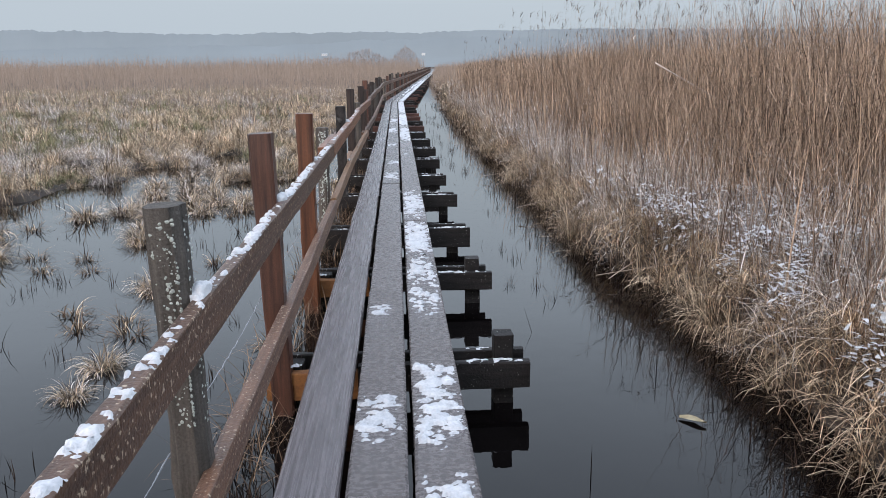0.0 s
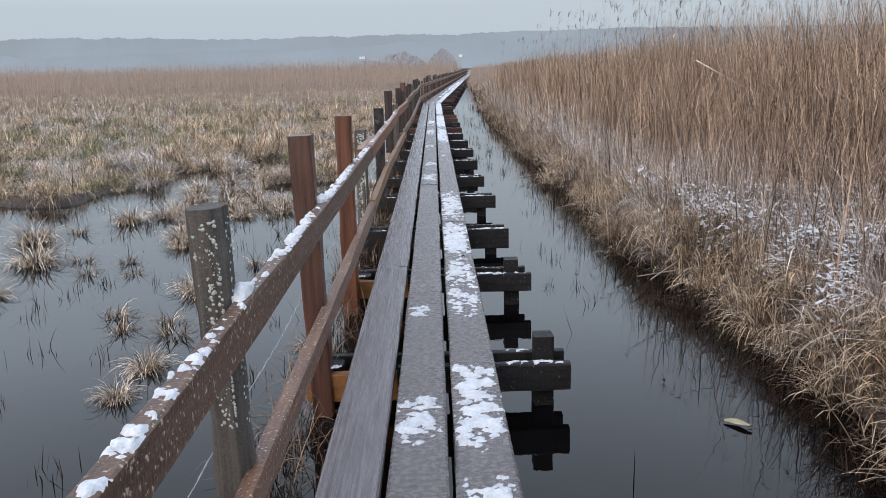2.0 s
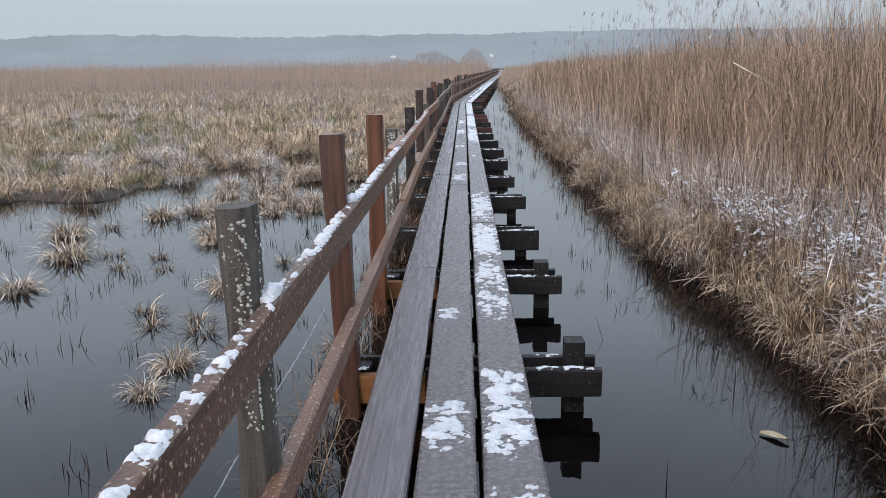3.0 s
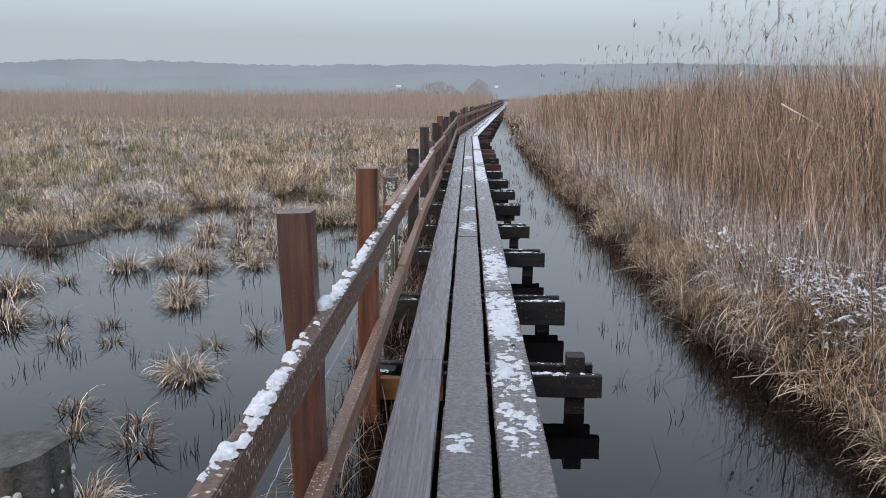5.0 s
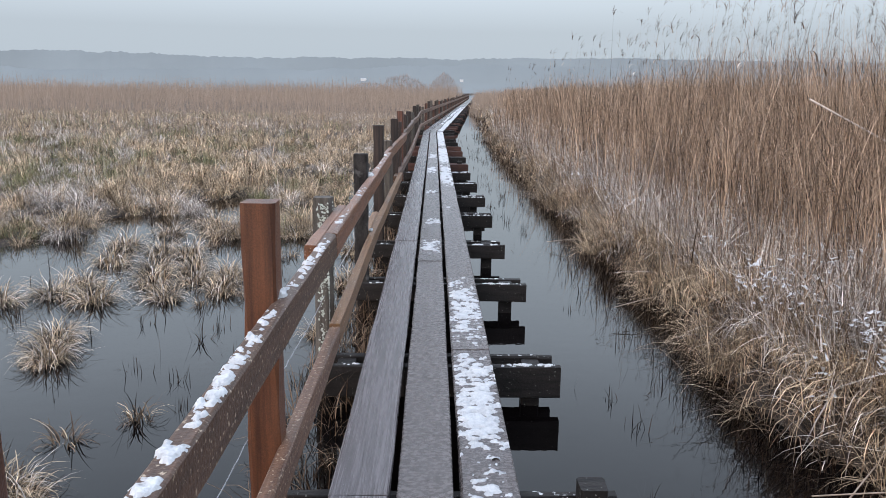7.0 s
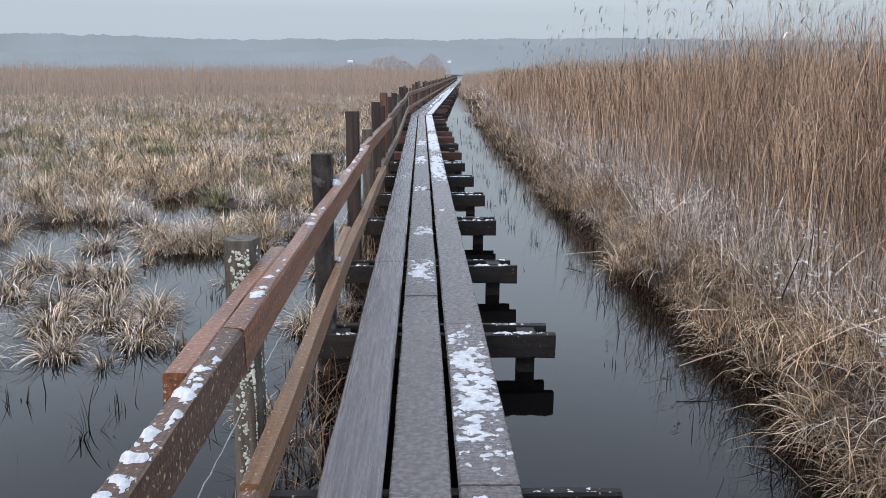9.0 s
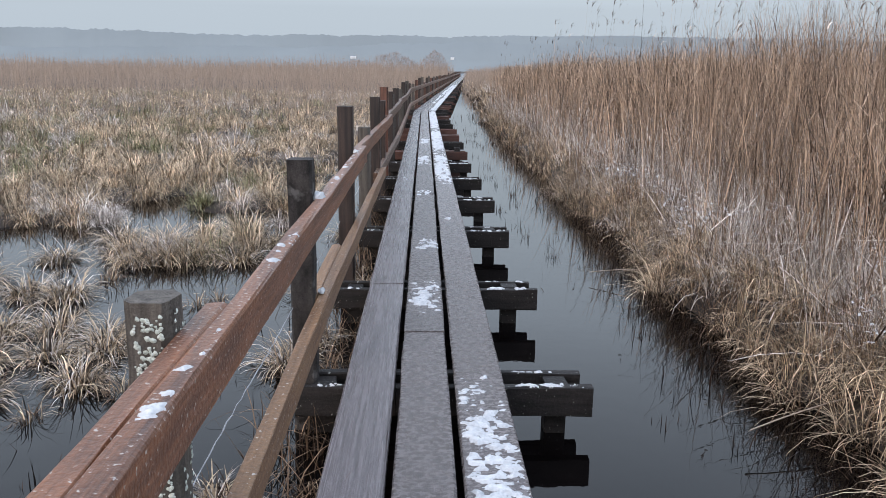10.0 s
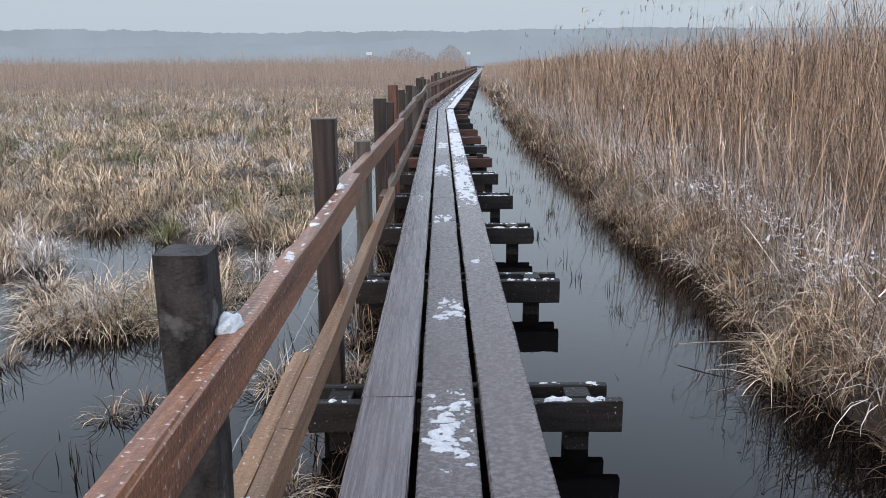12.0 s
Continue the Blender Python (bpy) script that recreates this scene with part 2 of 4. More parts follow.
def ribbons(base, az, length, th0, th1, width, segments=3, twist=None, curl=1.0):
    """Blades: each starts at base, leans th0 from upright towards az and bends to th0 + th1 at its tip. Returns vertex, loop and start arrays."""
    n = len(base)
    az, length, th0, th1, width = (np.broadcast_to(a, n).astype(float) for a in (az, length, th0, th1, width))
    face = az + math.pi / 2 if twist is None else twist
    side = np.stack([np.cos(face), np.sin(face), np.zeros(n)], 1)
    out = np.stack([np.cos(az), np.sin(az), np.zeros(n)], 1)
    pos, rows = base.astype(float).copy(), []
    for i in range(segments + 1):
        t = i / segments
        w = (width * (1 - 0.75 * t ** 1.5))[:, None] / 2
        if i < segments:
            rows += [pos - side * w, pos + side * w]
            th = (th0 + th1 * ((i + 0.5) / segments) ** curl)[:, None]
            step = (length / segments)[:, None]
            pos = pos + out * np.sin(th) * step + np.array([[0, 0, 1.0]]) * np.cos(th) * step
        else:
            rows.append(pos)
    k = len(rows)
    verts = np.stack(rows, 1).reshape(-1, 3)
    local, starts, at = [], [], 0
    for i in range(segments - 1):
        local += [2 * i, 2 * i + 1, 2 * i + 3, 2 * i + 2]
        starts.append(at)
        at += 4
    local += [2 * segments - 2, 2 * segments - 1, 2 * segments]
    starts.append(at)
    at += 3
    loops = (np.arange(n)[:, None] * k + np.array(local)[None]).ravel()
    begin = (np.arange(n)[:, None] * at + np.array(starts)[None]).ravel()
    return verts, loops, begin


def joined(pieces):
    v, l, s, nv, nl = [], [], [], 0, 0
    for a, b, c in pieces:
        v.append(a), l.append(b + nv), s.append(c + nl)
        nv += len(a)
        nl += len(b)
    return np.concatenate(v), np.concatenate(l), np.concatenate(s)


def centre(y):
    """The boardwalk's centre line: straight, then bent to the right."""
    return np.where(np.asarray(y) < 30.5, 0.0, 0.056 * (np.asarray(y) - 30.5))


LATTICE = np.random.default_rng(3).random((256, 256))


def value_noise(x, y):
    xi, yi = np.floor(x).astype(int), np.floor(y).astype(int)
    fx, fy = x - xi, y - yi
    fx, fy = fx * fx * (3 - 2 * fx), fy * fy * (3 - 2 * fy)
    g = lambda a, b: LATTICE[a % 256, b % 256]
    return (g(xi, yi) * (1 - fx) + g(xi + 1, yi) * fx) * (1 - fy) + (g(xi, yi + 1) * (1 - fx) + g(xi + 1, yi + 1) * fx) * fy


def fbm(x, y, s, octaves=3):
    x, y = np.asarray(x, float), np.asarray(y, float)
    total, weight, amount = 0.0, 1.0, 0.0
    for k in range(octaves):
        total = total + weight * value_noise(x * s + 17.3 * k, y * s + 5.1 * k)
        amount += weight
        s, weight = s * 2.1, weight * 0.5
    return total / amount


def smooth(a):
    a = np.clip(a, 0, 1)
    return a * a * (3 - 2 * a)


def bank_edge(y):
    """How far the reed bank's foot lies from the middle of the boardwalk."""
    return 1.66 + 0.5 * (fbm(y, 0 * y + 4.0, 0.55, 3) - 0.5) + 0.2 * smooth((6.6 - y) / 1.5) + 0.12 * smooth((y - 16) / 12) - 1.1 * smooth((y - 42) / 30)


def ground_height(x, y):
    """Ditch under the boardwalk, flooded meadow on one side, reed bank on the other."""
    x, y = np.asarray(x, float), np.asarray(y, float)
    u = x - centre(y)
    shore = 9.3 + 2.2 * smooth((x + 4.4) / 1.6)
    meadow = -0.5 + 0.35 * smooth((y - shore + 1.0) / 1.6) + 0.26 * smooth((y - shore - 2.2) / 3.2) + 0.14 * smooth((-x - 3.0) / 1.4) * smooth((y - 8) / 2)
    meadow = meadow + 0.42 * (value_noise(x * 1.25, y * 1.25) - 0.5) + 0.08 * (value_noise(x * 3.1, y * 3.1) - 0.5)
    meadow = np.minimum(meadow, 0.05 + 0.25 * np.maximum(meadow - 0.05, 0))
    meadow = np.where(y > 18, np.maximum(meadow, -0.05), meadow)
    edge_l = -1.15 + 0.25 * (fbm(y, 0 * y + 8.0, 0.5, 2) - 0.5)
    left = -0.5 + (meadow + 0.5) * smooth((edge_l - u) / 0.5 + 0.6)
    right = -0.5 + (0.72 + 0.2 * (fbm(x, y, 0.9, 2) - 0.5) + 0.12 * smooth((u - 2.2) / 1.2)) * smooth((u - bank_edge(y) + 0.12) / 0.5)
    return WATER + np.where(u < 0, left, right)


def grid_object(name, xs, ys, heights, mat):
    nx, ny = len(xs), len(ys)
    gx, gy = np.meshgrid(xs, ys)
    verts = np.stack([gx.ravel(), gy.ravel(), heights(gx, gy).ravel()], 1)
    i, j = np.meshgrid(np.arange(nx - 1), np.arange(ny - 1))
    a = (j * nx + i).ravel()
    loops = np.stack([a, a + 1, a + nx + 1, a + nx], 1).ravel()
    me = fast_mesh(name, verts, loops, np.arange(len(a)) * 4, mat)
    me.polygons.foreach_set("use_smooth", np.ones(len(a), bool))
    return new(name, me)


# ---- ground, water, far ridge ----
xs = np.concatenate([-np.geomspace(1600, 14, 40), np.arange(-13.8, 9.0, 0.22), np.geomspace(9.2, 1600, 40)])
ys = np.concatenate([[-60, -30, -15], np.arange(-8, 42, 0.2), np.geomspace(42.3, 1700, 60)])
tagged(grid_object("ground", xs, ys, ground_height, MUD), "brown peaty marsh ground with a flooded ditch", "ground", kind="structure")
water = grid_object("water", np.linspace(-160, 160, 9), np.linspace(-60, 330, 9), lambda x, y: 0 * x + WATER, WATER_MAT)
tagged(water, "still dark peat water reflecting the grey sky", "water", kind="structure")


def ridge(name, y, low, high, seed, mat):
    """A strip of far forest with an uneven line of treetops and a slope behind it."""
    n = 900
    x = np.linspace(-900, 900, n)
    r = np.random.default_rng(seed)
    top = low + (high - low) * fbm(x + seed * 31, 0 * x + seed, 0.006, 3) + 2.0 * fbm(x, 0 * x + seed * 2.0, 0.11, 2) + r.random(n) * 1.0
    verts = np.concatenate([np.stack([x, 0 * x + y, 0 * x - 2], 1), np.stack([x, 0 * x + y + 70, 0 * x + 9.3], 1), np.stack([x, 0 * x + y + 80, top], 1), np.stack([x, 0 * x + y + 120, 0 * x - 2], 1)])
    a = np.arange(n - 1)
    quads = [np.stack([a + k * n, a + 1 + k * n, a + 1 + (k + 1) * n, a + (k + 1) * n], 1) for k in range(3)]
    loops = np.concatenate(quads).ravel()
    ob = new(name, fast_mesh(name, verts, loops, np.arange(3 * (n - 1)) * 4, mat))
    return tagged(ob, "blue-grey wooded ridge with winter mist painted into its colour", "forest", kind="structure")


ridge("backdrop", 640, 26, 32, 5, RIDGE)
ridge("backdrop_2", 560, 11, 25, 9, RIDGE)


# ---- the boardwalk: three rows of planks ----
boardwalk = tagged(empty("boardwalk", (0, 0, TOP)), "narrow wet wooden boardwalk of three planks with snow patches", "boardwalk")


def plank_row(x0, x1, joints, mat):
    for a, b in zip(joints, joints[1:]):
        a, b = a + 0.003, b - 0.003
        xa, xb = float(centre(a)), float(centre(b))
        mid, dz = (x0 + x1) / 2, rng.normal(0, 0.0015)
        vf = board((xa + mid, a, -0.0225 + dz), (xb + mid, b, -0.0225 + dz), x1 - x0, 0.045, 0.007, max(4, int((b - a) / 0.35)), 0.0016)
        part("plank", vf, mat, boardwalk)


far_joints = [30.5] + [30.5 + 4.5 * k for k in range(1, 48)]
plank_row(-0.33, -0.125, [-3, 1.0, 5.48, 10.22, 15.3, 20.1, 25.2] + far_joints, PLANK_OLD)
plank_row(-0.10, 0.10, [-3, 0.4, 4.85, 9.33, 13.8, 18.6, 23.2, 27.0] + far_joints, PLANK_ICY)
plank_row(0.125, 0.33, [-3, 2.1, 7.06, 8.77, 12.51, 17.0, 21.9, 26.1] + far_joints, PLANK_ICY)

# ---- trestles: paired boards bolted round short posts ----
BEAMS = [-1.3, 0.42, 2.08, 3.73, 5.40, 6.92, 8.73, 10.27, 12.07, 13.69, 15.3, 16.95, 18.6]
BEAMS += [18.6 + 1.66 * k for k in range(1, 8)] + [30.5 + 1.68 * k for k in range(1, 42)]


def trestle(k, y):
    """Two boards on edge clamp a post at each end; the post runs down into the water."""
    h = {5: 0.17}.get(k, 0.13 + rng.normal(0, 0.005))
    reach = 0.7 + rng.normal(0, 0.012)
    post_x = {3: 0.575, 4: 0.58, 7: 0.525}.get(k, 0.55 + rng.normal(0, 0.02))
    ztop = 0.372
    thing = empty("trestle", (float(centre(y)), y, WATER))
    zc = ztop - h / 2 - WATER
    red = k in (12, 14, 15, 18, 21, 22) or (k > 22 and k % 4 == 0)
    mat = TIMBER_RED if red else TIMBER_DARK
    drop = 0.03 if k in (3, 4) else 0.0
    left_mat = TIMBER_NEW if k in (3, 4) else mat
    part("front_board", board((-0.12, 0.025, zc), (reach, 0.025, zc), 0.05, h, 0.005, 6, 0.002), mat, thing)
    part("front_board", board((-0.55, 0.025, zc - drop), (-0.123, 0.025, zc - drop), 0.05, h, 0.005, 4, 0.002), left_mat, thing, "fresh orange-brown board end" if k in (3, 4) else "")
    part("back_board", board((-0.53, 0.18, zc + 0.004), (reach - 0.02 + rng.normal(0, 0.01), 0.18, zc + 0.004), 0.045, h, 0.005, 6, 0.002), mat, thing)
    stub = {3: 0.485, 4: 0.455, 12: 0.43, 2: 0.47}.get(k, ztop + rng.normal(0.0, 0.006)) - WATER
    part("support_post", board((post_x, 0.104, -0.75), (post_x, 0.104, stub), 0.095, 0.098, 0.008, 5, 0.002, up=(0, 1, 0)), TIMBER_DARK, thing)
    part("support_post", board((-0.43, 0.104, -0.75), (-0.43, 0.104, ztop - WATER - 0.01), 0.095, 0.098, 0.008, 5, 0.002, up=(0, 1, 0)), TIMBER_DARK, thing)
    label = "dark wet timber trestle carrying the boardwalk above the water"
    if red:
        label = "red-brown timber trestle carrying the boardwalk above the water"
    if k in (3, 4):
        label = "dark timber trestle with protruding post and fresh board end"
    return tagged(thing, label, "trestle", "trestles under the boardwalk")


for k, y in enumerate(BEAMS):
    trestle(k, y)

# ---- the railing ----
railing = tagged(empty("railing", (-0.5, 0, WATER)), "weathered wooden railing with two snowy rails on mixed posts", "railing")


def rel(x, y, z):
    return (x + 0.5, y, z - WATER)


def post(y, top, mat, label="", lean=0.0, size=0.1, x=-0.5):
    x += float(centre(y))
    old = mat is POST_GREY
    vf = board(rel(x - lean, y, -0.7), rel(x, y, top), size, size, 0.024 if old else 0.009, 14, 0.003 if old else 0.0018, up=(0, 1, 0))
    return part("post", vf, mat, railing, label)


POSTS = [(-2.6, 1.35, POST_GREY), (-0.9, 1.42, POST_BROWN), (0.75, 1.4, POST_BROWN), (2.25, 1.4, POST_GREY), (3.76, 1.458, POST_BROWN), (5.34, 1.45, POST_ORANGE), (7.15, 1.225, POST_GREY),
         (8.86, 1.32, POST_BARK), (10.78, 1.447, POST_DARK), (12.4, 1.2, POST_GREY), (13.95, 1.40, POST_DARK), (15.05, 1.32, POST_DARK), (15.8, 1.46, POST_BROWN), (17.4, 1.36, POST_DARK),
         (18.2, 1.3, POST_GREY), (20.0, 1.35, POST_DARK), (22.1, 1.28, POST_GREY), (23.8, 1.15, POST_GREY), (25.2, 1.37, POST_DARK), (27.3, 1.3, POST_DARK), (29.0, 1.34, POST_GREY)]
LEANING = {2.25: -0.06, 3.76: -0.07}
made_posts = {}
for y, top, mat in POSTS:
    made_posts[y] = post(y, top, mat, "grey lichen-covered post" if mat is POST_GREY else "", x=-0.56 if y == 7.15 else -0.515 if y > 8 or y in LEANING else -0.5, lean=LEANING.get(y, 0.0))
for k in range(75):
    y = 30.8 + 1.7 * k
    post(y, 1.26 + rng.normal(0, 0.06), (POST_DARK, POST_GREY, POST_BROWN)[k % 3])


def rail(name, p0, p1, height, mat, thick=0.05):
    vf = board(rel(*p0), rel(*p1), thick, height, 0.006, max(5, int((p1[1] - p0[1]) / 0.4)), 0.002)
    return part(name, vf, mat, railing)


RX = -0.435
LOW_FAR = 0.69
UPPER = [((RX, -3.0, 1.098), (RX, 6.46, 1.096), RAIL_WOOD), ((RX, 6.466, 1.098), (RX, 11.2, 1.1), RAIL_RED), ((RX - 0.051, 6.19, 1.094), (RX - 0.051, 7.35, 1.096), RAIL_RED), ((RX - 0.05, 10.9, 1.09), (RX, 15.9, 1.06), RAIL_RED),
         ((RX - 0.05, 15.5, 1.06), (RX, 20.4, 1.07), RAIL_WOOD), ((RX - 0.05, 20.1, 1.07), (RX, 25.3, 1.02), RAIL_WOOD), ((RX, 25.31, 1.02), (RX, 30.5, 1.04), RAIL_WOOD)]
for p0, p1, mat in UPPER:
    rail("upper_rail", p0, p1, 0.115, mat)
LOWER = [((RX, -3.0, 0.6), (RX, 6.55, 0.645), RAIL_WOOD), ((RX, 6.555, 0.66), (RX, 9.28, LOW_FAR), RAIL_PALE), ((RX, 9.285, LOW_FAR), (RX, 14.0, 0.62), RAIL_PALE), ((RX - 0.052, 8.82, LOW_FAR), (RX - 0.052, 9.85, LOW_FAR), RAIL_PALE),
         ((RX - 0.05, 13.5, 0.62), (RX, 18.6, 0.58), RAIL_WOOD), ((RX, 18.61, 0.58), (RX, 24.4, 0.58), RAIL_WOOD), ((RX, 24.41, 0.58), (RX, 30.5, 0.6), RAIL_WOOD)]
for p0, p1, mat in LOWER:
    rail("lower_rail", p0, p1, 0.1, mat)
for k in range(25):
    a, b = 30.5 + 5.1 * k, 30.5 + 5.1 * (k + 1) - 0.01
    xa, xb = RX + float(centre(a)), RX + float(centre(b))
    rail("upper_rail", (xa, a, 1.04), (xb, b, 1.04), 0.125, RAIL_WOOD)
    rail("lower_rail", (xa, a, 0.6), (xb, b, 0.6), 0.1, RAIL_WOOD)

# a thin wire strung on the far side of the posts, with frost on it
wire_v, wire_f = [], []
wy = np.arange(-2.6, 30, 0.06)
for i, y in enumerate(wy):
    zz = 0.70 + 0.008 * math.cos((y - 2.36) * 3.6) + 0.004 * math.sin(y * 47)
    rr = 0.0012 + 0.0013 * rng.random()
    for a in range(5):
        wire_v.append((-0.557 + rr * math.cos(a * 1.2566), y, zz + rr * math.sin(a * 1.2566)))
    if i:
        for a in range(5):
            b = (a + 1) % 5
            wire_f.append(((i - 1) * 5 + a, (i - 1) * 5 + b, i * 5 + b, i * 5 + a))
tagged(mesh_object("fence_wire", wire_v, wire_f, WIRE), "thin frosted fence wire strung along the railing posts", "wire")


# ---- snow ----
def snow_mesh(x0, x1, y0, y1, z, cover, seed, height=0.016, cell=0.008, stretch=1.0, scale=13.0):
    """Melting snow: the raised parts of a noise field on a fine grid, closed towards the board."""
    nx, ny = max(4, int((x1 - x0) / cell)), max(4, int((y1 - y0) / (cell * stretch)))
    gx, gy = np.meshgrid(np.linspace(x0, x1, nx + 1), np.linspace(y0, y1, ny + 1))
    f = 0.6 * fbm(gx * 0.6 + seed * 3.7, gy / stretch + seed * 1.9, scale * 1.5, 4) + 0.4 * fbm(gx + seed, gy / stretch, scale * 0.45, 2)
    ex, ey = np.abs(2 * gx - x0 - x1) / (x1 - x0), np.abs(2 * gy - y0 - y1) / (y1 - y0)
    f = f - 0.3 * np.clip((ex ** 4 + ey ** 3) ** 0.4 - 0.45, 0, 1)
    f = f - np.quantile(f, 1 - cover)
    hgt = height * np.clip(f / 0.12, 0, 1) ** 0.55 * (0.75 + 0.5 * fbm(gx, gy, 40, 1))
    keep = f > 0
    faces = keep[:-1, :-1] | keep[1:, :-1] | keep[:-1, 1:] | keep[1:, 1:]
    verts = np.stack([gx.ravel() + rng.normal(0, cell * 0.18, gx.size), gy.ravel() + rng.normal(0, cell * 0.18, gx.size), z + np.where(keep, hgt, -0.004).ravel()], 1)
    j, i = np.nonzero(faces)
    a = j * (nx + 1) + i
    used, inverse = np.unique(np.stack([a, a + 1, a + nx + 2, a + nx + 1], 1).ravel(), return_inverse=True)
    me = fast_mesh("snow_patch", verts[used], inverse, np.arange(len(a)) * 4, SNOW)
    me.polygons.foreach_set("use_smooth", np.ones(len(me.polygons), bool))
    return me


PATCHES = [(-0.095, 0.085, 2.82, 3.3, 0.42), (0.13, 0.327, 2.75, 3.62, 0.5), (0.14, 0.325, 2.2, 2.6, 0.55), (-0.09, 0.04, 4.3, 4.6, 0.3), (0.13, 0.32, 4.25, 5.0, 0.22), (0.13, 0.32, 4.95, 5.75, 0.34),
           (0.13, 0.325, 5.75, 7.04, 0.55), (0.13, 0.325, 7.08, 8.73, 0.42), (-0.09, 0.09, 9.62, 10.28, 0.36),
           (-0.07, 0.10, 11.1, 11.62, 0.28), (0.13, 0.325, 14.4, 17.8, 0.55), (0.13, 0.325, 17.8, 23.0, 0.62), (0.13, 0.325, 23.0, 30.2, 0.7), (-0.09, 0.09, 16.3, 17.6, 0.3), (-0.09, 0.09, 19.4, 20.6, 0.35),
           (-0.09, 0.08, 13.6, 14.2, 0.2), (-0.3, -0.15, 14.7, 15.2, 0.1), (0.14, 0.3, 12.3, 12.5, 0.12)]
for k, (x0, x1, y0, y1, cover) in enumerate(PATCHES):
    st = 1.0 if y1 < 13 else 2.5
    ob = new("snow_patch", snow_mesh(x0, x1, y0, y1, TOP + 0.001, cover * 0.74, k + 1, height=0.011, stretch=st, scale=42 if cover < 0.5 else 34))
    tagged(ob, "patch of thawing white snow on the wet planks", "snow", "snow patches on the planks", "stuff")
for k, y in enumerate(BEAMS[2:12]):
    for x0, x1, ya, yb, cover in ((0.345, 0.68, 0.002, 0.048, 0.24), (0.345, 0.66, 0.16, 0.2, 0.14), (-0.5, -0.35, 0.003, 0.047, 0.08)):
        ob = new("snow_specks", snow_mesh(x0, x1, y + ya, y + yb, 0.3745, cover, 200 + 3 * k + x0, height=0.006, cell=0.005, scale=46))
        tagged(ob, "specks of frost and snow on a trestle board", "snow", "snow on the trestles", "stuff")
far_snow = [snow_mesh(0.125, 0.33, 30.6, 75, TOP + 0.002, 0.75, 40, stretch=25, cell=0.02), snow_mesh(-0.1, 0.1, 36, 75, TOP + 0.002, 0.4, 41, stretch=25, cell=0.02)]
for me in far_snow:
    co = np.empty(len(me.vertices) * 3)
    me.vertices.foreach_get("co", co)
    co = co.reshape(-1, 3)
    co[:, 0] += centre(co[:, 1])
    me.vertices.foreach_set("co", co.ravel())
    tagged(new("snow_patch", me), "patch of thawing white snow on the wet planks", "snow", "snow patches on the planks", "stuff")


def rail_snow(y0, y1, x, z, cover, seed, label):
    fine = y0 > 7
    ob = new("snow_ridge", snow_mesh(x - 0.026, x + 0.024, y0, y1, z, cover, seed, height=0.008 if fine else 0.009, cell=0.005, stretch=1.3, scale=48))
    return tagged(ob, label, "snow", "snow along the rails", "stuff")


for k, (y0, y1, cover) in enumerate([(1.0, 2.2, 0.2), (2.2, 3.6, 0.24), (3.6, 5.3, 0.25), (5.3, 6.4, 0.12), (6.5, 7.4, 0.07), (7.4, 8.8, 0.04), (9.0, 11.1, 0.06)]):
    rail_snow(y0, y1, RX, 1.155, cover, 60 + k, "broken ridge of white snow on the upper rail")
for k, (y0, y1, cover) in enumerate([(2.0, 4.4, 0.12)]):
    rail_snow(y0, y1, RX, 0.6545, cover, 70 + k, "small lumps of snow on the lower rail")


def snow_lump(x, y, z, size, seed):
    """A rounded clod of snow packed against a post."""
    bm = bmesh.new()
    bmesh.ops.create_icosphere(bm, subdivisions=3, radius=1.0)
    for v in bm.verts:
        k = 1 + 0.35 * (noise.noise(v.co * 1.7 + Vector((seed, 0, 0)))) + 0.12 * noise.noise(v.co * 5 + Vector((0, seed, 0)))
        v.co = Vector((v.co.x * size * 0.5, v.co.y * size, max(v.co.z, -0.15) * size * 0.55)) * k
    me = bpy.data.meshes.new("snow_lump")
    bm.to_mesh(me)
    bm.free()
    for p in me.polygons:
        p.use_smooth = True
    me.materials.append(SNOW)
    ob = new("snow_lump", me)
    ob.location = (x, y, z)
    return tagged(ob, "clod of white snow packed against a railing post", "snow", "snow along the rails")


for k, (y, z, s) in enumerate([(2.28, 1.156, 0.06), (3.8, 1.156, 0.055), (5.36, 1.156, 0.035), (8.88, 1.157, 0.05), (2.33, 0.656, 0.03), (10.72, 1.157, 0.035), (3.83, 0.658, 0.03), (8.9, 0.742, 0.03)]):
    snow_lump(RX - 0.012, y, z, s, 3.1 * k)


# ---- lichen on the old grey posts ----
def lichen(y, z0, z1, count, seed, size=0.012, x=-0.5, top=1.4, lean=0.0):
    """Crusty pale lichen flakes on the faces of a post that the walker sees."""
    r = np.random.default_rng(seed)
    verts, faces = [], []
    for _ in range(count):
        z = z0 + (z1 - z0) * r.random()
        front = r.random() < 0.75
        q = (r.normal(0.012, 0.022)) if front else r.uniform(-0.045, 0.045)
        q = max(-0.028, min(0.028, q))
        s = size * r.uniform(0.5, 1.5)
        px = x - lean * (top - z) / (top + 0.7)
        m = len(verts)
        k = 7
        for a in range(k):
            w = s * r.uniform(0.6, 1.1)
            c, d = w * math.cos(a * 2 * math.pi / k), w * math.sin(a * 2 * math.pi / k)
            verts.append((px + q + c, y - 0.0505, z + d) if front else (px + 0.0505, y + q + c, z + d))
        verts.append((px + q, y - 0.0535, z) if front else (px + 0.0535, y + q, z))
        for a in range(k):
            faces.append((m + a, m + (a + 1) % k, m + k))
    ob = mesh_object("lichen", [rel(*v) for v in verts], faces, LICHEN, made_posts[y])
    return tagged(ob, "crust of pale grey-green lichen", kind="stuff")


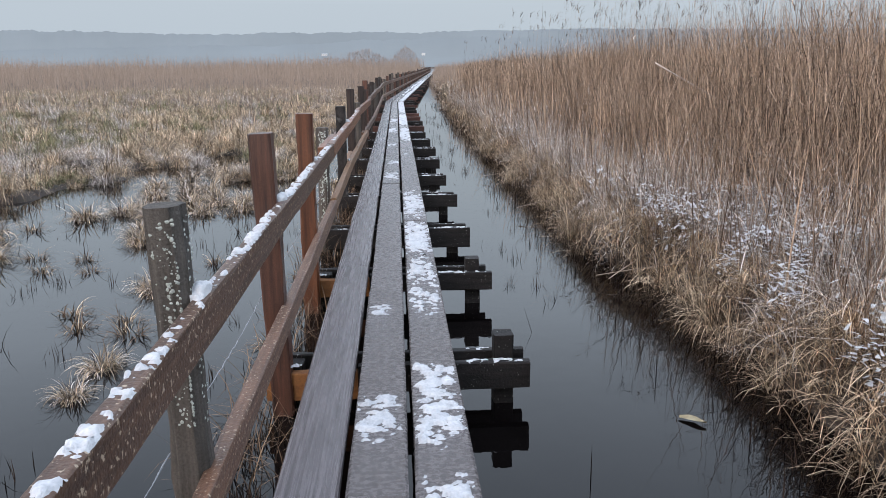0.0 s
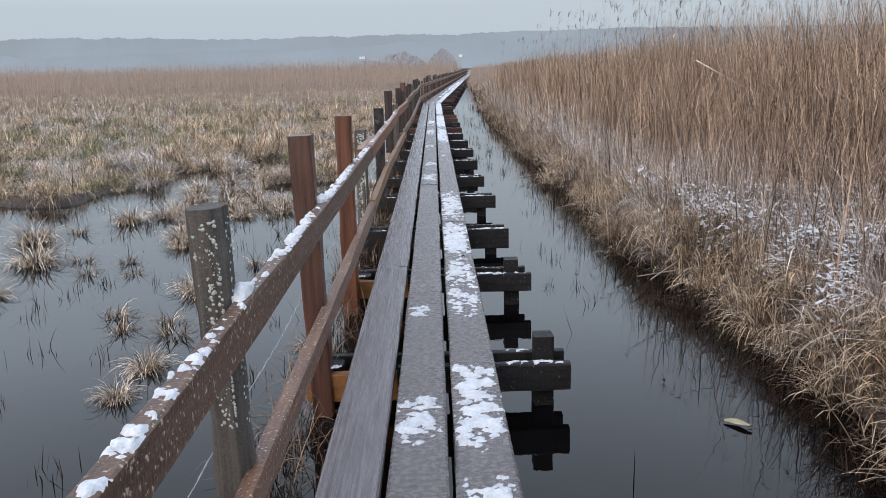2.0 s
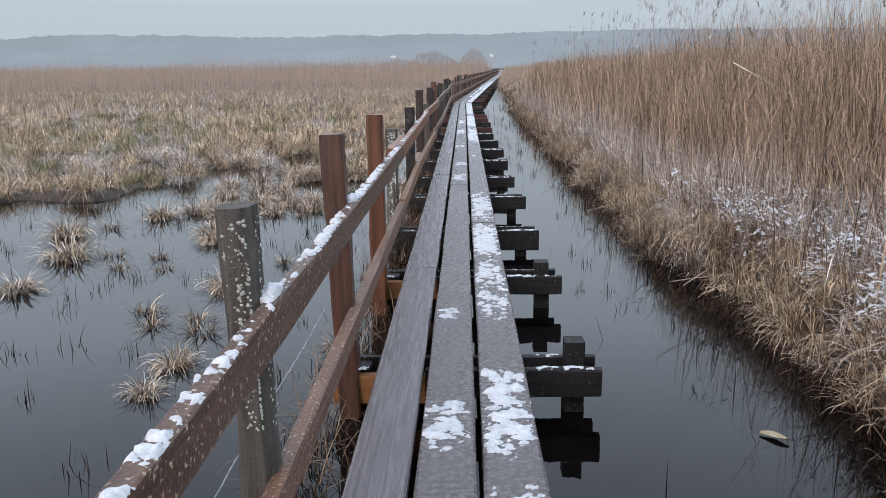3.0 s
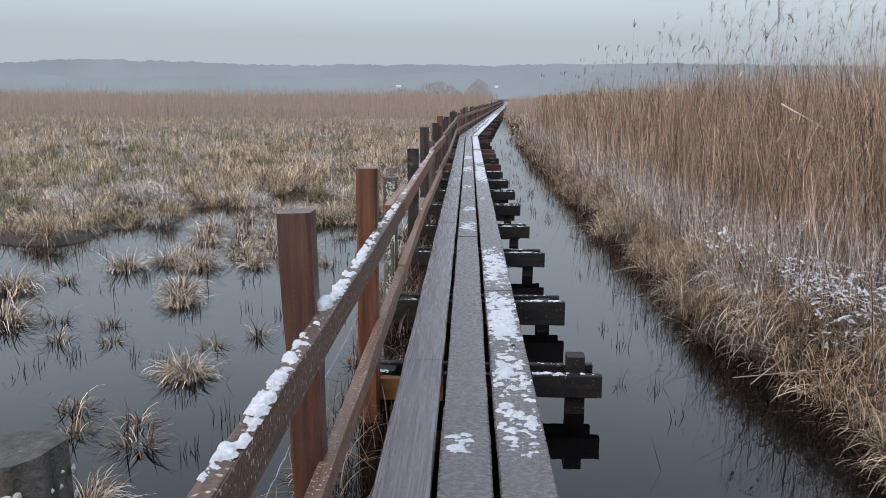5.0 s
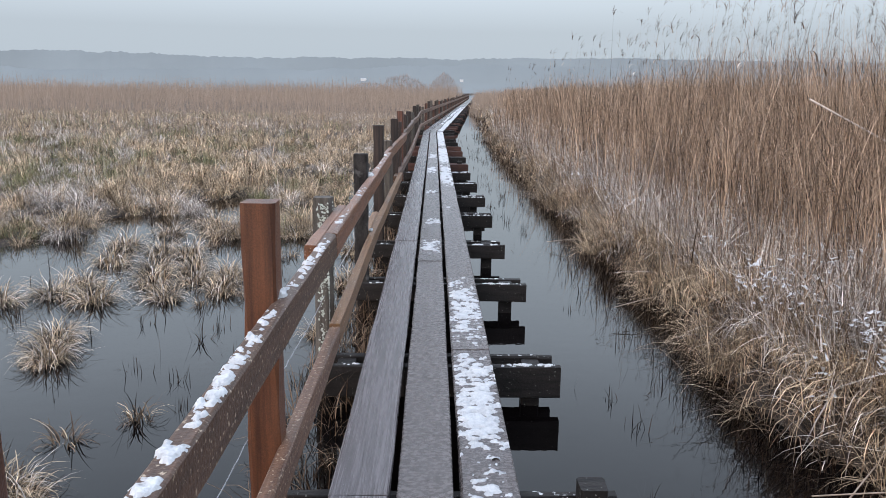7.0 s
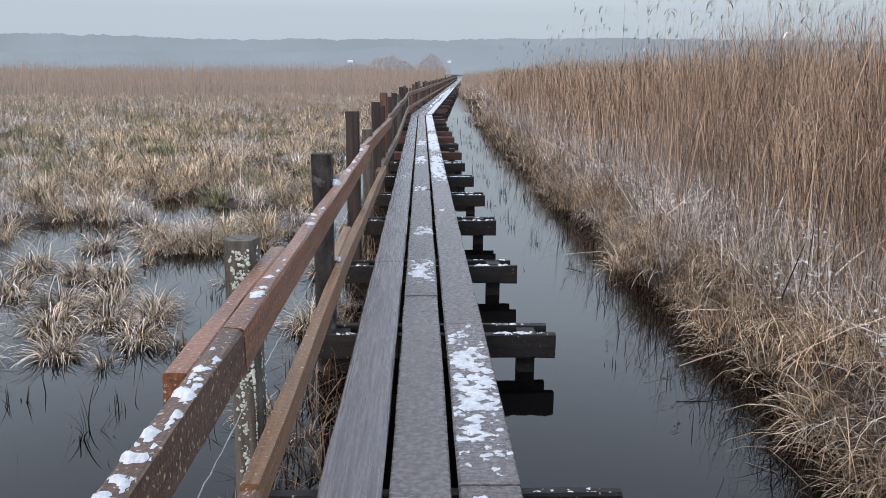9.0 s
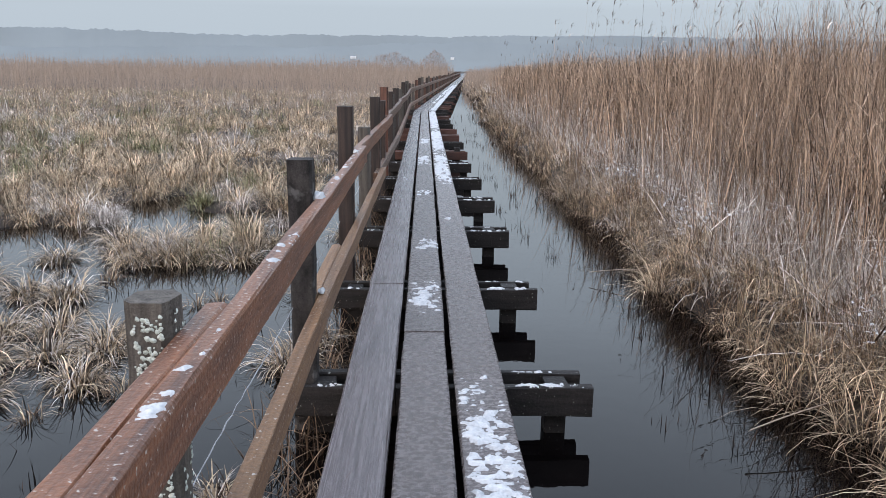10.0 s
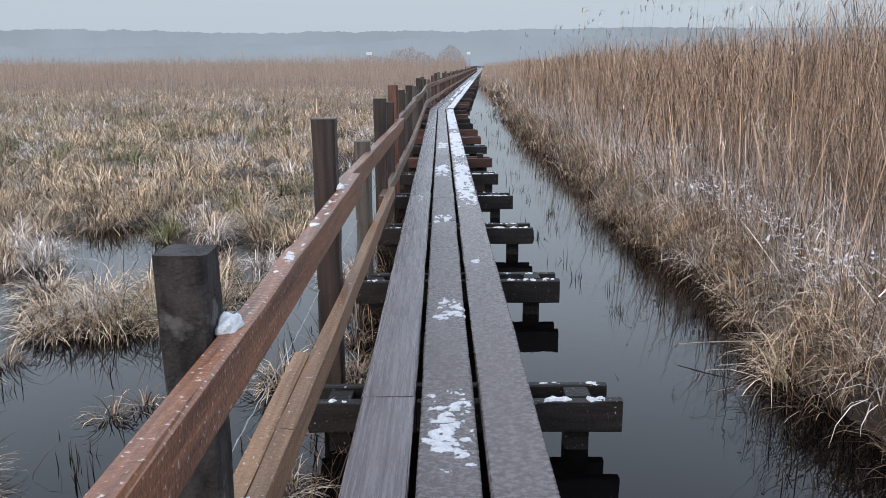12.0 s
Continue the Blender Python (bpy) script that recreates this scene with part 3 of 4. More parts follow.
lichen(2.25, 0.8, 1.38, 260, 1, 0.005, x=-0.515, lean=-0.06)
lichen(7.15, 0.3, 1.2, 760, 2, 0.0052, x=-0.56)


# ---- vegetation ----
def stuff(name, pieces, mat, label, category):
    ob = new(name, fast_mesh(name, *joined(pieces), mat))
    return tagged(ob, label, category, kind="stuff")


def tussocks(cx, cy, blades, radius, length, droop, width, r, lift=0.0, segments=3, hang=None):
    """Mop-headed tussocks: blades rise from a clump, arch over and hang to the ground all round it."""
    n = len(cx) * blades
    who = np.repeat(np.arange(len(cx)), blades)
    size = np.repeat(r.uniform(0.6, 1.35, len(cx)), blades)
    az = r.uniform(0, 2 * math.pi, n)
    rad = radius * np.sqrt(r.random(n)) * size
    x, y = cx[who] + rad * np.cos(az), cy[who] + rad * np.sin(az)
    z = np.maximum(ground_height(x, y), WATER - 0.08) - 0.02 + np.repeat(lift * r.random(len(cx)), blades)
    lean = np.repeat(r.uniform(0, 2 * math.pi, len(cx)), blades)
    az = az + 0.7 * np.sin(lean - az) + r.normal(0, 0.85, n)
    if hang is not None:
        az = np.where(r.random(n) < 0.55, hang + r.normal(0, 0.8, n), az)
    th0 = np.clip(0.1 + 0.6 * rad / radius / 1.35 + r.normal(0, 0.4, n), 0, 1.6)
    th1 = np.clip(r.normal(droop, 0.8, n), 0.2, 3.0)
    return ribbons(np.stack([x, y, z], 1), az, length * size * r.uniform(0.5, 1.2, n), th0, th1, width * r.uniform(0.6, 1.5, n), segments, curl=0.9)


def jittered(r, gap, x0, x1, y0, y1, test):
    """Places about one gap apart, shaken."""
    gx, gy = np.meshgrid(np.arange(x0, x1, gap), np.arange(y0, y1, gap))
    x, y = gx.ravel() + r.uniform(-0.45, 0.45, gx.size) * gap, gy.ravel() + r.uniform(-0.45, 0.45, gx.size) * gap
    ok = test(x, y)
    return x[ok], y[ok]


r = np.random.default_rng(21)

# the flooded meadow: tussocks of dry, frosted and green sedge
def on_meadow(x, y):
    return (ground_height(x, y) > WATER - 0.035) & (x - centre(y) < -1.0) & (x > -0.62 * (y + 3) - 1.5)


dry, frost, green, thatch = [], [], [], []
for gap, x0, y0, y1, blades, radius, length, width, seg in ((0.31, -13, 6.5, 16, 170, 0.105, 0.36, 0.0052, 3), (0.38, -20, 16, 28, 84, 0.13, 0.42, 0.0078, 3), (0.6, -36, 28, 52, 36, 0.2, 0.5, 0.014, 2)):
    x, y = jittered(r, gap, x0, -0.9, y0, y1, on_meadow)
    thatch.append(tussocks(x, y, blades // 6, gap * 0.8, length * 0.7, 1.3, width, r, segments=2))
    bare = (fbm(x + 9, y, 0.9, 2) < 0.36) & (r.random(len(x)) < 0.6)
    x, y = x[~bare], y[~bare]
    mask = (fbm(x + 40, y, 0.3, 2) > 0.52) & (y > 11) & (r.random(len(x)) < 0.5)
    green.append(tussocks(x[mask], y[mask], blades, radius, length * 0.85, 1.7, width, r, segments=seg))
    x, y = x[~mask], y[~mask]
    icy = r.random(len(x)) < 0.08 + 0.42 * (fbm(x + 70, y + 3, 0.5, 2) > 0.52)
    dry.append(tussocks(x[~icy], y[~icy], blades, radius, length, 2.2, width, r, lift=0.1, segments=seg))
    frost.append(tussocks(x[icy], y[icy], blades, radius, length * 0.95, 2.3, width, r, lift=0.1, segments=seg))
stuff("meadow_thatch", thatch, SEDGE_BROWN, "dark brown rotting thatch between the meadow tussocks", "grass")
stuff("dry_meadow_grass", dry, SEDGE, "matted straw-coloured dry sedge covering the flooded meadow", "grass")
stuff("frosted_meadow_grass", frost, SEDGE_FROST, "pale frost-covered sedge tussocks on the flooded meadow", "grass")
stuff("green_meadow_grass", green, SEDGE_GREEN, "dull green sedge among the dry meadow grass", "grass")

# the bank of the ditch: mops of straw hanging over the water, frosted growth behind them
dry, frost, wet, thatch = [], [], [], []
for gap, y0, y1, blades, radius, length, width, seg in ((0.17, -1.0, 16, 150, 0.085, 0.36, 0.0042, 4), (0.26, 16, 32, 66, 0.12, 0.42, 0.0075, 3), (0.5, 32, 80, 24, 0.2, 0.55, 0.024, 2)):
    front = lambda x, y: (x - centre(y) > bank_edge(y) + 0.1) & (x - centre(y) < bank_edge(y) + 0.46 + 0.25 * fbm(x, y, 0.9, 2))
    x, y = jittered(r, gap, 1.0, 5.5, y0, y1, front)
    icy = r.random(len(x)) < 0.14
    dry.append(tussocks(x[~icy], y[~icy], int(blades * 0.55), radius, length * 0.85, 1.8, width, r, lift=0.17, segments=seg, hang=3.2))
    frost.append(tussocks(x[icy], y[icy], int(blades * 0.55), radius, length * 0.85, 1.8, width, r, lift=0.17, segments=seg, hang=3.2))
    thatch.append(tussocks(x, y, int(blades * 0.3), radius * 1.6, length * 0.85, 1.6, width, r, lift=0.12, segments=seg, hang=3.2))
    behind = lambda x, y: (x - centre(y) > bank_edge(y) + 0.5) & (x - centre(y) < 3.5)
    x, y = jittered(r, gap * 1.35, 1.0, 7.5, y0, y1, behind)
    icy = r.random(len(x)) < 0.66
    dry.append(tussocks(x[~icy], y[~icy], blades // 2, radius * 1.3, length, 1.5, width, r, lift=0.16, segments=seg))
    frost.append(tussocks(x[icy], y[icy], blades // 2, radius * 1.3, length, 1.6, width, r, lift=0.2, segments=seg))
    thatch.append(tussocks(x, y, blades // 4, gap, length * 0.8, 1.0, width, r, lift=0.1, segments=2))
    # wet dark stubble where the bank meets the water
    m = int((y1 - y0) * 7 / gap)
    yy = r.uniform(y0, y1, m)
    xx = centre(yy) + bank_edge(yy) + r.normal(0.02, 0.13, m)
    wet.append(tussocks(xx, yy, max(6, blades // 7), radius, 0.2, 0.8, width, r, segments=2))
stuff("bank_thatch", thatch, SEDGE_BROWN, "dark brown stems and thatch low in the bank growth", "grass")
stuff("dry_bank_grass", dry, SEDGE, "long straw-coloured grass hanging over the ditch bank", "grass")
stuff("frosted_bank_grass", frost, SEDGE_FROST, "collapsed frost-whitened grass on the ditch bank", "grass")
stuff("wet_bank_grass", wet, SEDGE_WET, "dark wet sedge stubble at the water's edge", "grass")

# fallen reed stalks lying across the bank
def litter(count, y0, y1, mat, name, label, width=0.007):
    y = r.uniform(y0, y1, count)
    x = centre(y) + bank_edge(y) + r.uniform(0.3, 2.3, count)
    z = ground_height(x, y) + r.uniform(0.05, 0.4, count)
    n = len(x)
    return stuff(name, [ribbons(np.stack([x, y, z], 1), r.uniform(0, 6.28, n), r.uniform(0.25, 0.8, n), r.normal(1.3, 0.25, n), r.uniform(0, 0.5, n), width * r.uniform(0.7, 1.5, n), 3)], mat, label, "reed litter")


litter(2200, 1.5, 26, SEDGE_FROST, "frosted_reed_litter", "fallen frosted reed stalks lying over the bank")
litter(1800, 1.5, 26, REED, "fallen_reeds", "fallen brown reed stalks lying over the bank")


# thin frosted herb stems standing in the low growth before the reeds
pieces, brown = [], []
for n, y0, y1, width in ((16000, -1, 14, 0.003), (9000, 14, 34, 0.006)):
    for out, share in ((pieces, 1.0), (brown, 0.5)):
        m = int(n * share)
        y = r.uniform(y0, y1, m)
        x = centre(y) + bank_edge(y) + 0.3 + 1.9 * r.random(m) ** 0.9
        tall = (0.25 + 0.5 * fbm(x, y, 1.1, 2)) * r.uniform(0.5, 1.5, m)
        out.append(ribbons(np.stack([x, y, ground_height(x, y)], 1), r.uniform(0, 6.28, m), tall * 1.15, np.abs(r.normal(0.1, 0.4, m)), r.uniform(0, 0.8, m), width * r.uniform(0.7, 1.5, m), 3))
        # side twigs
        half = r.random(m) < 0.7
        h = int(half.sum())
        base = np.stack([x, y, ground_height(x, y) + tall * r.uniform(0.3, 0.95, m)], 1)[half]
        out.append(ribbons(base, r.uniform(0, 6.28, h), r.uniform(0.05, 0.2, h), r.uniform(0.3, 1.4, h), r.uniform(0, 0.9, h), width * 1.1, 2))
stuff("frosted_stems", pieces, SEDGE_FROST, "thin frosted herb stems on the ditch bank", "stems")
stuff("brown_stems", brown, SEDGE_BROWN, "thin brown herb stems among the frosted growth", "stems")


def stalk(p0, p1, sag, thick, label):
    """One long bent reed stalk that stands out from the rest."""
    p0, p1 = Vector(p0), Vector(p1)
    verts, faces = [], []
    d = (p1 - p0).normalized()
    s = d.cross(Vector((0, 0, 1))).normalized()
    q = s.cross(d)
    n = 14
    for i in range(n + 1):
        t = i / n
        c = p0.lerp(p1, t) + Vector((0, 0, sag * 4 * t * (1 - t)))
        w = thick * (1 - 0.5 * t)
        for a in range(6):
            verts.append(c + s * w * math.cos(a * 1.0472) + q * w * math.sin(a * 1.0472))
        if i:
            for a in range(6):
                b = (a + 1) % 6
                faces.append(((i - 1) * 6 + a, (i - 1) * 6 + b, i * 6 + b, i * 6 + a))
    return tagged(mesh_object("reed_stalk", verts, faces, REED_FAR if thick < 0.005 else SEDGE_FROST, smooth=True), label, "reed", "long bent reed stalks")


stalk((2.75, 8.6, 0.42), (3.5, 6.9, 0.36), 0.08, 0.009, "long pale frosted reed stalk fallen across the bank")
stalk((3.3, 7.4, 0.95), (3.9, 5.2, 0.3), 0.16, 0.011, "arched pale frosted reed stalk leaning over the bank")
stalk((1.62, 5.8, 0.2), (2.6, 6.7, 0.4), 0.02, 0.004, "thin reed stalk sticking out over the water")
stalk((1.55, 5.9, 0.2), (2.5, 5.6, 0.4), 0.01, 0.0035, "thin reed stalk sticking out over the water")
stalk((1.35, 8.6, 0.24), (2.1, 8.9, 0.3), 0.02, 0.0035, "thin reed stalk sticking out over the water")
stalk((1.25, 11.4, 0.2), (1.9, 11.2, 0.26), 0.02, 0.0035, "thin reed stalk sticking out over the water")
stalk((3.1, 9.6, 1.75), (4.3, 8.5, 0.9), 0.0, 0.008, "snapped reed stalk hanging slantwise in the reed bed")

# ---- reeds ----
def reed_bed(n, u0, u1, y0, y1, h0, h1):
    y = r.uniform(y0, y1, n)
    u = u0 + (u1 - u0) * r.random(n) ** 1.3
    x = centre(y) + u
    z = np.maximum(ground_height(x, y), WATER - 0.1)
    h = r.uniform(h0, h1, n) * (0.75 + 0.5 * fbm(x, y, 0.4, 2))
    grow = smooth((u - 2.5) / 1.6)
    h = h * (0.45 + 0.55 * grow)
    az = r.normal(2.2, 1.4, n)
    return x, y, z, h, az


def reed_pieces(x, y, z, h, az, width, seg=3):
    n = len(x)
    return ribbons(np.stack([x, y, z], 1), az, h, np.abs(r.normal(0.0, 0.13, n)), np.abs(r.normal(0.05, 0.2, n)), width * r.uniform(0.7, 1.4, n), seg, twist=r.uniform(0, 3.14, n))


def u_of(x, y):
    return x - centre(y)


stems, leaves, plumes, rimed = [], [], [], []
for n, u0, u1, y0, y1, h0, h1, width in ((29000, 2.7, 7.6, -3.5, 16, 1.3, 2.15, 0.0048), (4000, 7.0, 14.0, -3.5, 30, 1.4, 2.1, 0.012), (14000, 2.7, 10.0, 16, 34, 1.2, 2.0, 0.010), (11000, 3.0, 18, 34, 75, 1.1, 1.75, 0.018)):
    x, y, z, h, az = reed_bed(n, u0, u1, y0, y1, h0, h1)
    stems.append(reed_pieces(x, y, z, h, az, width))
    for _ in range(2):
        pick = r.random(n) < 0.6
        m = int(pick.sum())
        base = np.stack([x, y, z + h * r.uniform(0.1, 0.85, n)], 1)[pick]
        leaves.append(ribbons(base, r.uniform(0, 6.28, m), r.uniform(0.2, 0.55, m), r.uniform(0.15, 0.7, m), r.uniform(0.2, 1.9, m), width * 1.15, 2))
    low = r.random(n) < 0.4
    m = int(low.sum())
    base = np.stack([x, y, z], 1)[low]
    rimed.append(ribbons(base, r.uniform(0, 6.28, m), r.uniform(0.25, 0.75, m), r.uniform(0.05, 0.7, m), r.uniform(0.1, 0.9, m), width, 2))
    # tall flowering stems, with the plume bent over to one side
    top = r.random(n) < (0.03 if y1 < 20 else 0.006) * (u_of(x, y) > 2.9)
    m = int(top.sum())
    tx, ty, tz = x[top], y[top], z[top]
    th = r.uniform(2.0, 2.85, m)
    az2 = r.normal(0.3, 0.7, m)
    tip_lean = np.abs(r.normal(0.04, 0.05, m))
    stems.append(ribbons(np.stack([tx, ty, tz], 1), az2, th, tip_lean, 0.1 + 0 * th, width * 0.75, 3, twist=r.uniform(0, 3.14, m)))
    tipx = tx + np.cos(az2) * np.sin(tip_lean + 0.04) * th * 0.97
    tipy = ty + np.sin(az2) * np.sin(tip_lean + 0.04) * th * 0.97
    tipz = tz + np.cos(tip_lean + 0.05) * th * 0.97
    for _ in range(9):
        plumes.append(ribbons(np.stack([tipx, tipy, tipz - r.uniform(0, 0.12, m)], 1), az2 + r.normal(0, 0.5, m), r.uniform(0.1, 0.26, m), r.uniform(0.2, 0.9, m), r.uniform(0.6, 1.7, m), width * 0.9, 3))
n = 1500
y = r.uniform(-2, 34, n)
x = centre(y) + r.uniform(2.1, 3.0, n)
stems.append(reed_pieces(x, y, ground_height(x, y), r.uniform(0.5, 1.55, n), r.uniform(0, 6.28, n), 0.006 + 0.0002 * np.maximum(y, 0)))
n = 70
y = r.uniform(3, 30, n)
x, hh = centre(y) + r.uniform(2.9, 4.6, n), r.uniform(1.5, 2.2, n)
z = ground_height(x, y)
stems.append(reed_pieces(x, y, z, hh, 0 * x, 0.009))
stuff("bent_reed_heads", [ribbons(np.stack([x, y, z + hh * 0.97], 1), r.uniform(-0.6, 0.6, n) + 3.14 * (r.random(n) < 0.4), r.uniform(0.16, 0.3, n), 0.1 + 0 * x, r.uniform(2.0, 3.0, n), 0.02, 6)], SEDGE_FROST, "pale bent-over reed heads in the reed bed", "reeds")
stuff("reed_stems", stems, REED, "tall dense dry brown reeds standing along the ditch", "reeds")
stuff("reed_leaves", leaves, REED, "dry ribbon leaves on the standing reeds", "reeds")
stuff("reed_plumes", plumes, PLUME, "nodding dark reed plumes above the reed bed", "reeds")
stuff("frosted_undergrowth", rimed, SEDGE_FROST, "frost-grey undergrowth at the foot of the reeds", "reeds")

# far reed beds on both sides, growing up to the ridge
far = []
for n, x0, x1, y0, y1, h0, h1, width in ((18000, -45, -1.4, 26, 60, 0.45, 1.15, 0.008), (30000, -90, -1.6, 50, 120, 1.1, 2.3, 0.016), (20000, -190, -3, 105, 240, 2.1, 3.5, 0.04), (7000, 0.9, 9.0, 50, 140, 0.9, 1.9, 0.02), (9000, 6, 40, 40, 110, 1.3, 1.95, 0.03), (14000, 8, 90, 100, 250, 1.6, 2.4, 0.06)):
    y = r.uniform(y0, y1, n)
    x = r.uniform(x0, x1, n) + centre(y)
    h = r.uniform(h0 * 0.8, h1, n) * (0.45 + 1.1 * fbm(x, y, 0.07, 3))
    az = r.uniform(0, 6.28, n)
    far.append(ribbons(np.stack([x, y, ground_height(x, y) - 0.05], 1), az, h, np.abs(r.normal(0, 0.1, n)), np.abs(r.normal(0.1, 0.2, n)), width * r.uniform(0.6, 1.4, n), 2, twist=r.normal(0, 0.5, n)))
stuff("distant_reeds", far, REED_FAR, "wide pale brown reed beds with mist painted into their colour", "reeds")

# ---- tufts standing in the water, each a thing of its own ----
def tuft_mesh(blades, radius, length, seed, mats, drooping, skirt):
    """A clump of arching blades over a skirt of short dark wet ones that dips into the water."""
    rr = np.random.default_rng(seed)
    n = blades + skirt
    low = np.arange(n) >= blades
    az = rr.uniform(0, 6.28, n)
    rad = radius * np.where(low, rr.uniform(0.6, 1.5, n), np.sqrt(rr.random(n)))
    base = np.stack([rad * np.cos(az), rad * np.sin(az), np.where(low, -0.04, -0.015)], 1)
    long = length * np.where(low, rr.uniform(0.2, 0.5, n), rr.uniform(0.4, 1.15, n))
    th0 = np.clip(0.05 + 0.45 * rad / radius + rr.normal(0, 0.35, n), 0, 1.3)
    v = ribbons(base, az + rr.normal(0, 0.8, n), long, th0, np.clip(rr.normal(drooping, 0.7, n), 0, 3.0), 0.0052 * rr.uniform(0.6, 1.5, n), 4, curl=0.9)
    me = fast_mesh("sedge_tuft", *v, mats[0])
    me.materials.append(mats[1])
    me.materials.append(mats[2])
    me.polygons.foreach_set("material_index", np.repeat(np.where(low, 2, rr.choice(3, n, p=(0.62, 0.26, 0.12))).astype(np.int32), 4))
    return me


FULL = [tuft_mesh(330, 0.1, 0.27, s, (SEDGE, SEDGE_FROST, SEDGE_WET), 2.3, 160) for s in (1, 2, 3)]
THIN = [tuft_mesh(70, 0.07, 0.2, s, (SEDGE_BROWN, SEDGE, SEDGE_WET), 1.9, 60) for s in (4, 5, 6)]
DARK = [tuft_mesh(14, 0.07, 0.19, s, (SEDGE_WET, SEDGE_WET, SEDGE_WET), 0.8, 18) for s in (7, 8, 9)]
# open water
OPEN_TUFTS = [(-3.41, 6.99, "f", 1.35), (-1.56, 4.0, "f", 0.6), (-1.54, 4.40, "f", 0.75), (-1.93, 5.07, "t", 0.9), (-1.58, 4.95, "t", 1.1), (-2.78, 6.56, "t", 1.0), (-2.40, 6.54, "t", 0.8),
    (-1.70, 5.84, "t", 0.8), (-3.27, 5.92, "f", 1.0), (-2.77, 5.74, "d", 0.9), (-1.43, 6.67, "d", 0.9), (-1.74, 6.01, "f", 0.9), (-1.70, 6.50, "t", 0.9), (-2.08, 5.38, "t", 1.0),
    (-1.68, 5.21, "t", 1.0), (-3.04, 7.05, "t", 1.0), (-2.59, 6.94, "t", 0.8), (-1.45, 6.75, "t", 0.9)]
# nearer and farther shore
SHORE_TUFTS = [(-2.30, 7.61, "f", 0.9), (-2.45, 8.04, "f", 1.05), (-1.51, 8.07, "d", 1.0), (-2.02, 9.68, "f", 1.0), (-1.83, 9.99, "f", 1.0), (-2.10, 9.23, "t", 1.0), (-2.22, 12.3, "f", 1.1),
    (-1.92, 12.6, "f", 1.0), (-2.33, 11.8, "f", 1.2), (-2.29, 12.0, "f", 1.0), (-1.91, 12.1, "f", 0.9), (-1.49, 10.65, "t", 1.0), (-1.39, 10.77, "t", 0.9), (-2.54, 12.14, "f", 1.1),
    (-2.31, 11.3, "t", 1.1), (-1.66, 13.2, "f", 1.0), (-2.5, 10.1, "f", 1.2), (-2.7, 10.9, "f", 1.2)]
INNER_TUFTS = [(-3.0, 10.4, "f", 1.3), (-2.9, 9.5, "f", 1.1), (-3.3, 8.9, "f", 1.2), (-3.9, 8.0, "f", 1.3), (-3.6, 8.3, "t", 1.1), (-2.6, 9.0, "f", 1.2), (-2.1, 9.1, "f", 1.0),
    (-1.7, 9.3, "f", 1.0), (-1.45, 9.2, "t", 1.1), (-3.0, 9.2, "f", 1.3), (-1.5, 11.9, "f", 1.2), (-1.35, 12.6, "f", 1.0), (-2.75, 12.7, "f", 1.3), (-2.95, 11.9, "f", 1.2),
    (-3.2, 11.2, "f", 1.3), (-1.3, 13.4, "f", 1.1), (-1.3, 8.9, "d", 0.9), (-1.75, 8.9, "t", 0.8)]
# clumps off the meadow's edge
EDGE_TUFTS = [(-2.43, 10.85, "f", 1.2), (-2.18, 11.89, "f", 1.2), (-1.73, 12.03, "f", 1.1), (-2.17, 10.12, "f", 1.1), (-1.76, 9.77, "f", 1.0), (-2.34, 9.59, "f", 1.2), (-2.34, 7.7, "f", 0.9), (-1.64, 5.92, "f", 0.8)]
# beside the boardwalk
WALK_TUFTS = [(-0.75, 8.2, "f", 0.7), (-0.72, 9.6, "f", 1.1), (-0.78, 11.0, "f", 1.1), (-0.7, 12.9, "f", 1.1), (-0.68, 6.2, "t", 0.9), (-0.7, 4.7, "t", 0.8), (-0.62, 9.95, "f", 0.85),
    (-0.42, 4.35, "t", 0.75), (-0.38, 6.3, "t", 0.75), (-0.4, 7.7, "t", 0.8), (-0.42, 8.25, "t", 0.7), (-0.44, 9.6, "t", 0.75), (-0.44, 11.1, "f", 0.85), (-0.5, 11.6, "t", 0.9),
    (-0.47, 7.4, "t", 0.9), (-0.5, 8.0, "t", 0.7), (-0.45, 12.7, "f", 0.6), (-0.42, 14.5, "t", 0.6), (0.95, 12.9, "d", 0.9), (1.05, 12.2, "d", 0.7), (0.85, 14.4, "d", 0.9),
    (1.1, 15.6, "d", 1.0), (0.95, 17.2, "d", 1.0), (0.9, 5.9, "d", 0.5)]
for x, y, sort, size in OPEN_TUFTS + SHORE_TUFTS + EDGE_TUFTS + INNER_TUFTS + WALK_TUFTS:
    meshes, label, word = {"f": (FULL, "straw-coloured frosted sedge tuft standing in shallow water", "sedge_tuft"), "t": (THIN, "sparse wet sedge tuft standing in dark water", "sedge_tuft"),
                           "d": (DARK, "few dark rush stalks poking out of the water", "rush_tuft")}[sort]
    ob = new(word, meshes[int(r.integers(3))])
    ob.matrix_world = pose(x, y, WATER, 0, 0, float(r.uniform(0, 360))) @ Matrix.Diagonal((size, size, size * float(r.uniform(0.85, 1.15)), 1))
    tagged(ob, label, "sedge tuft", "tufts in the water")

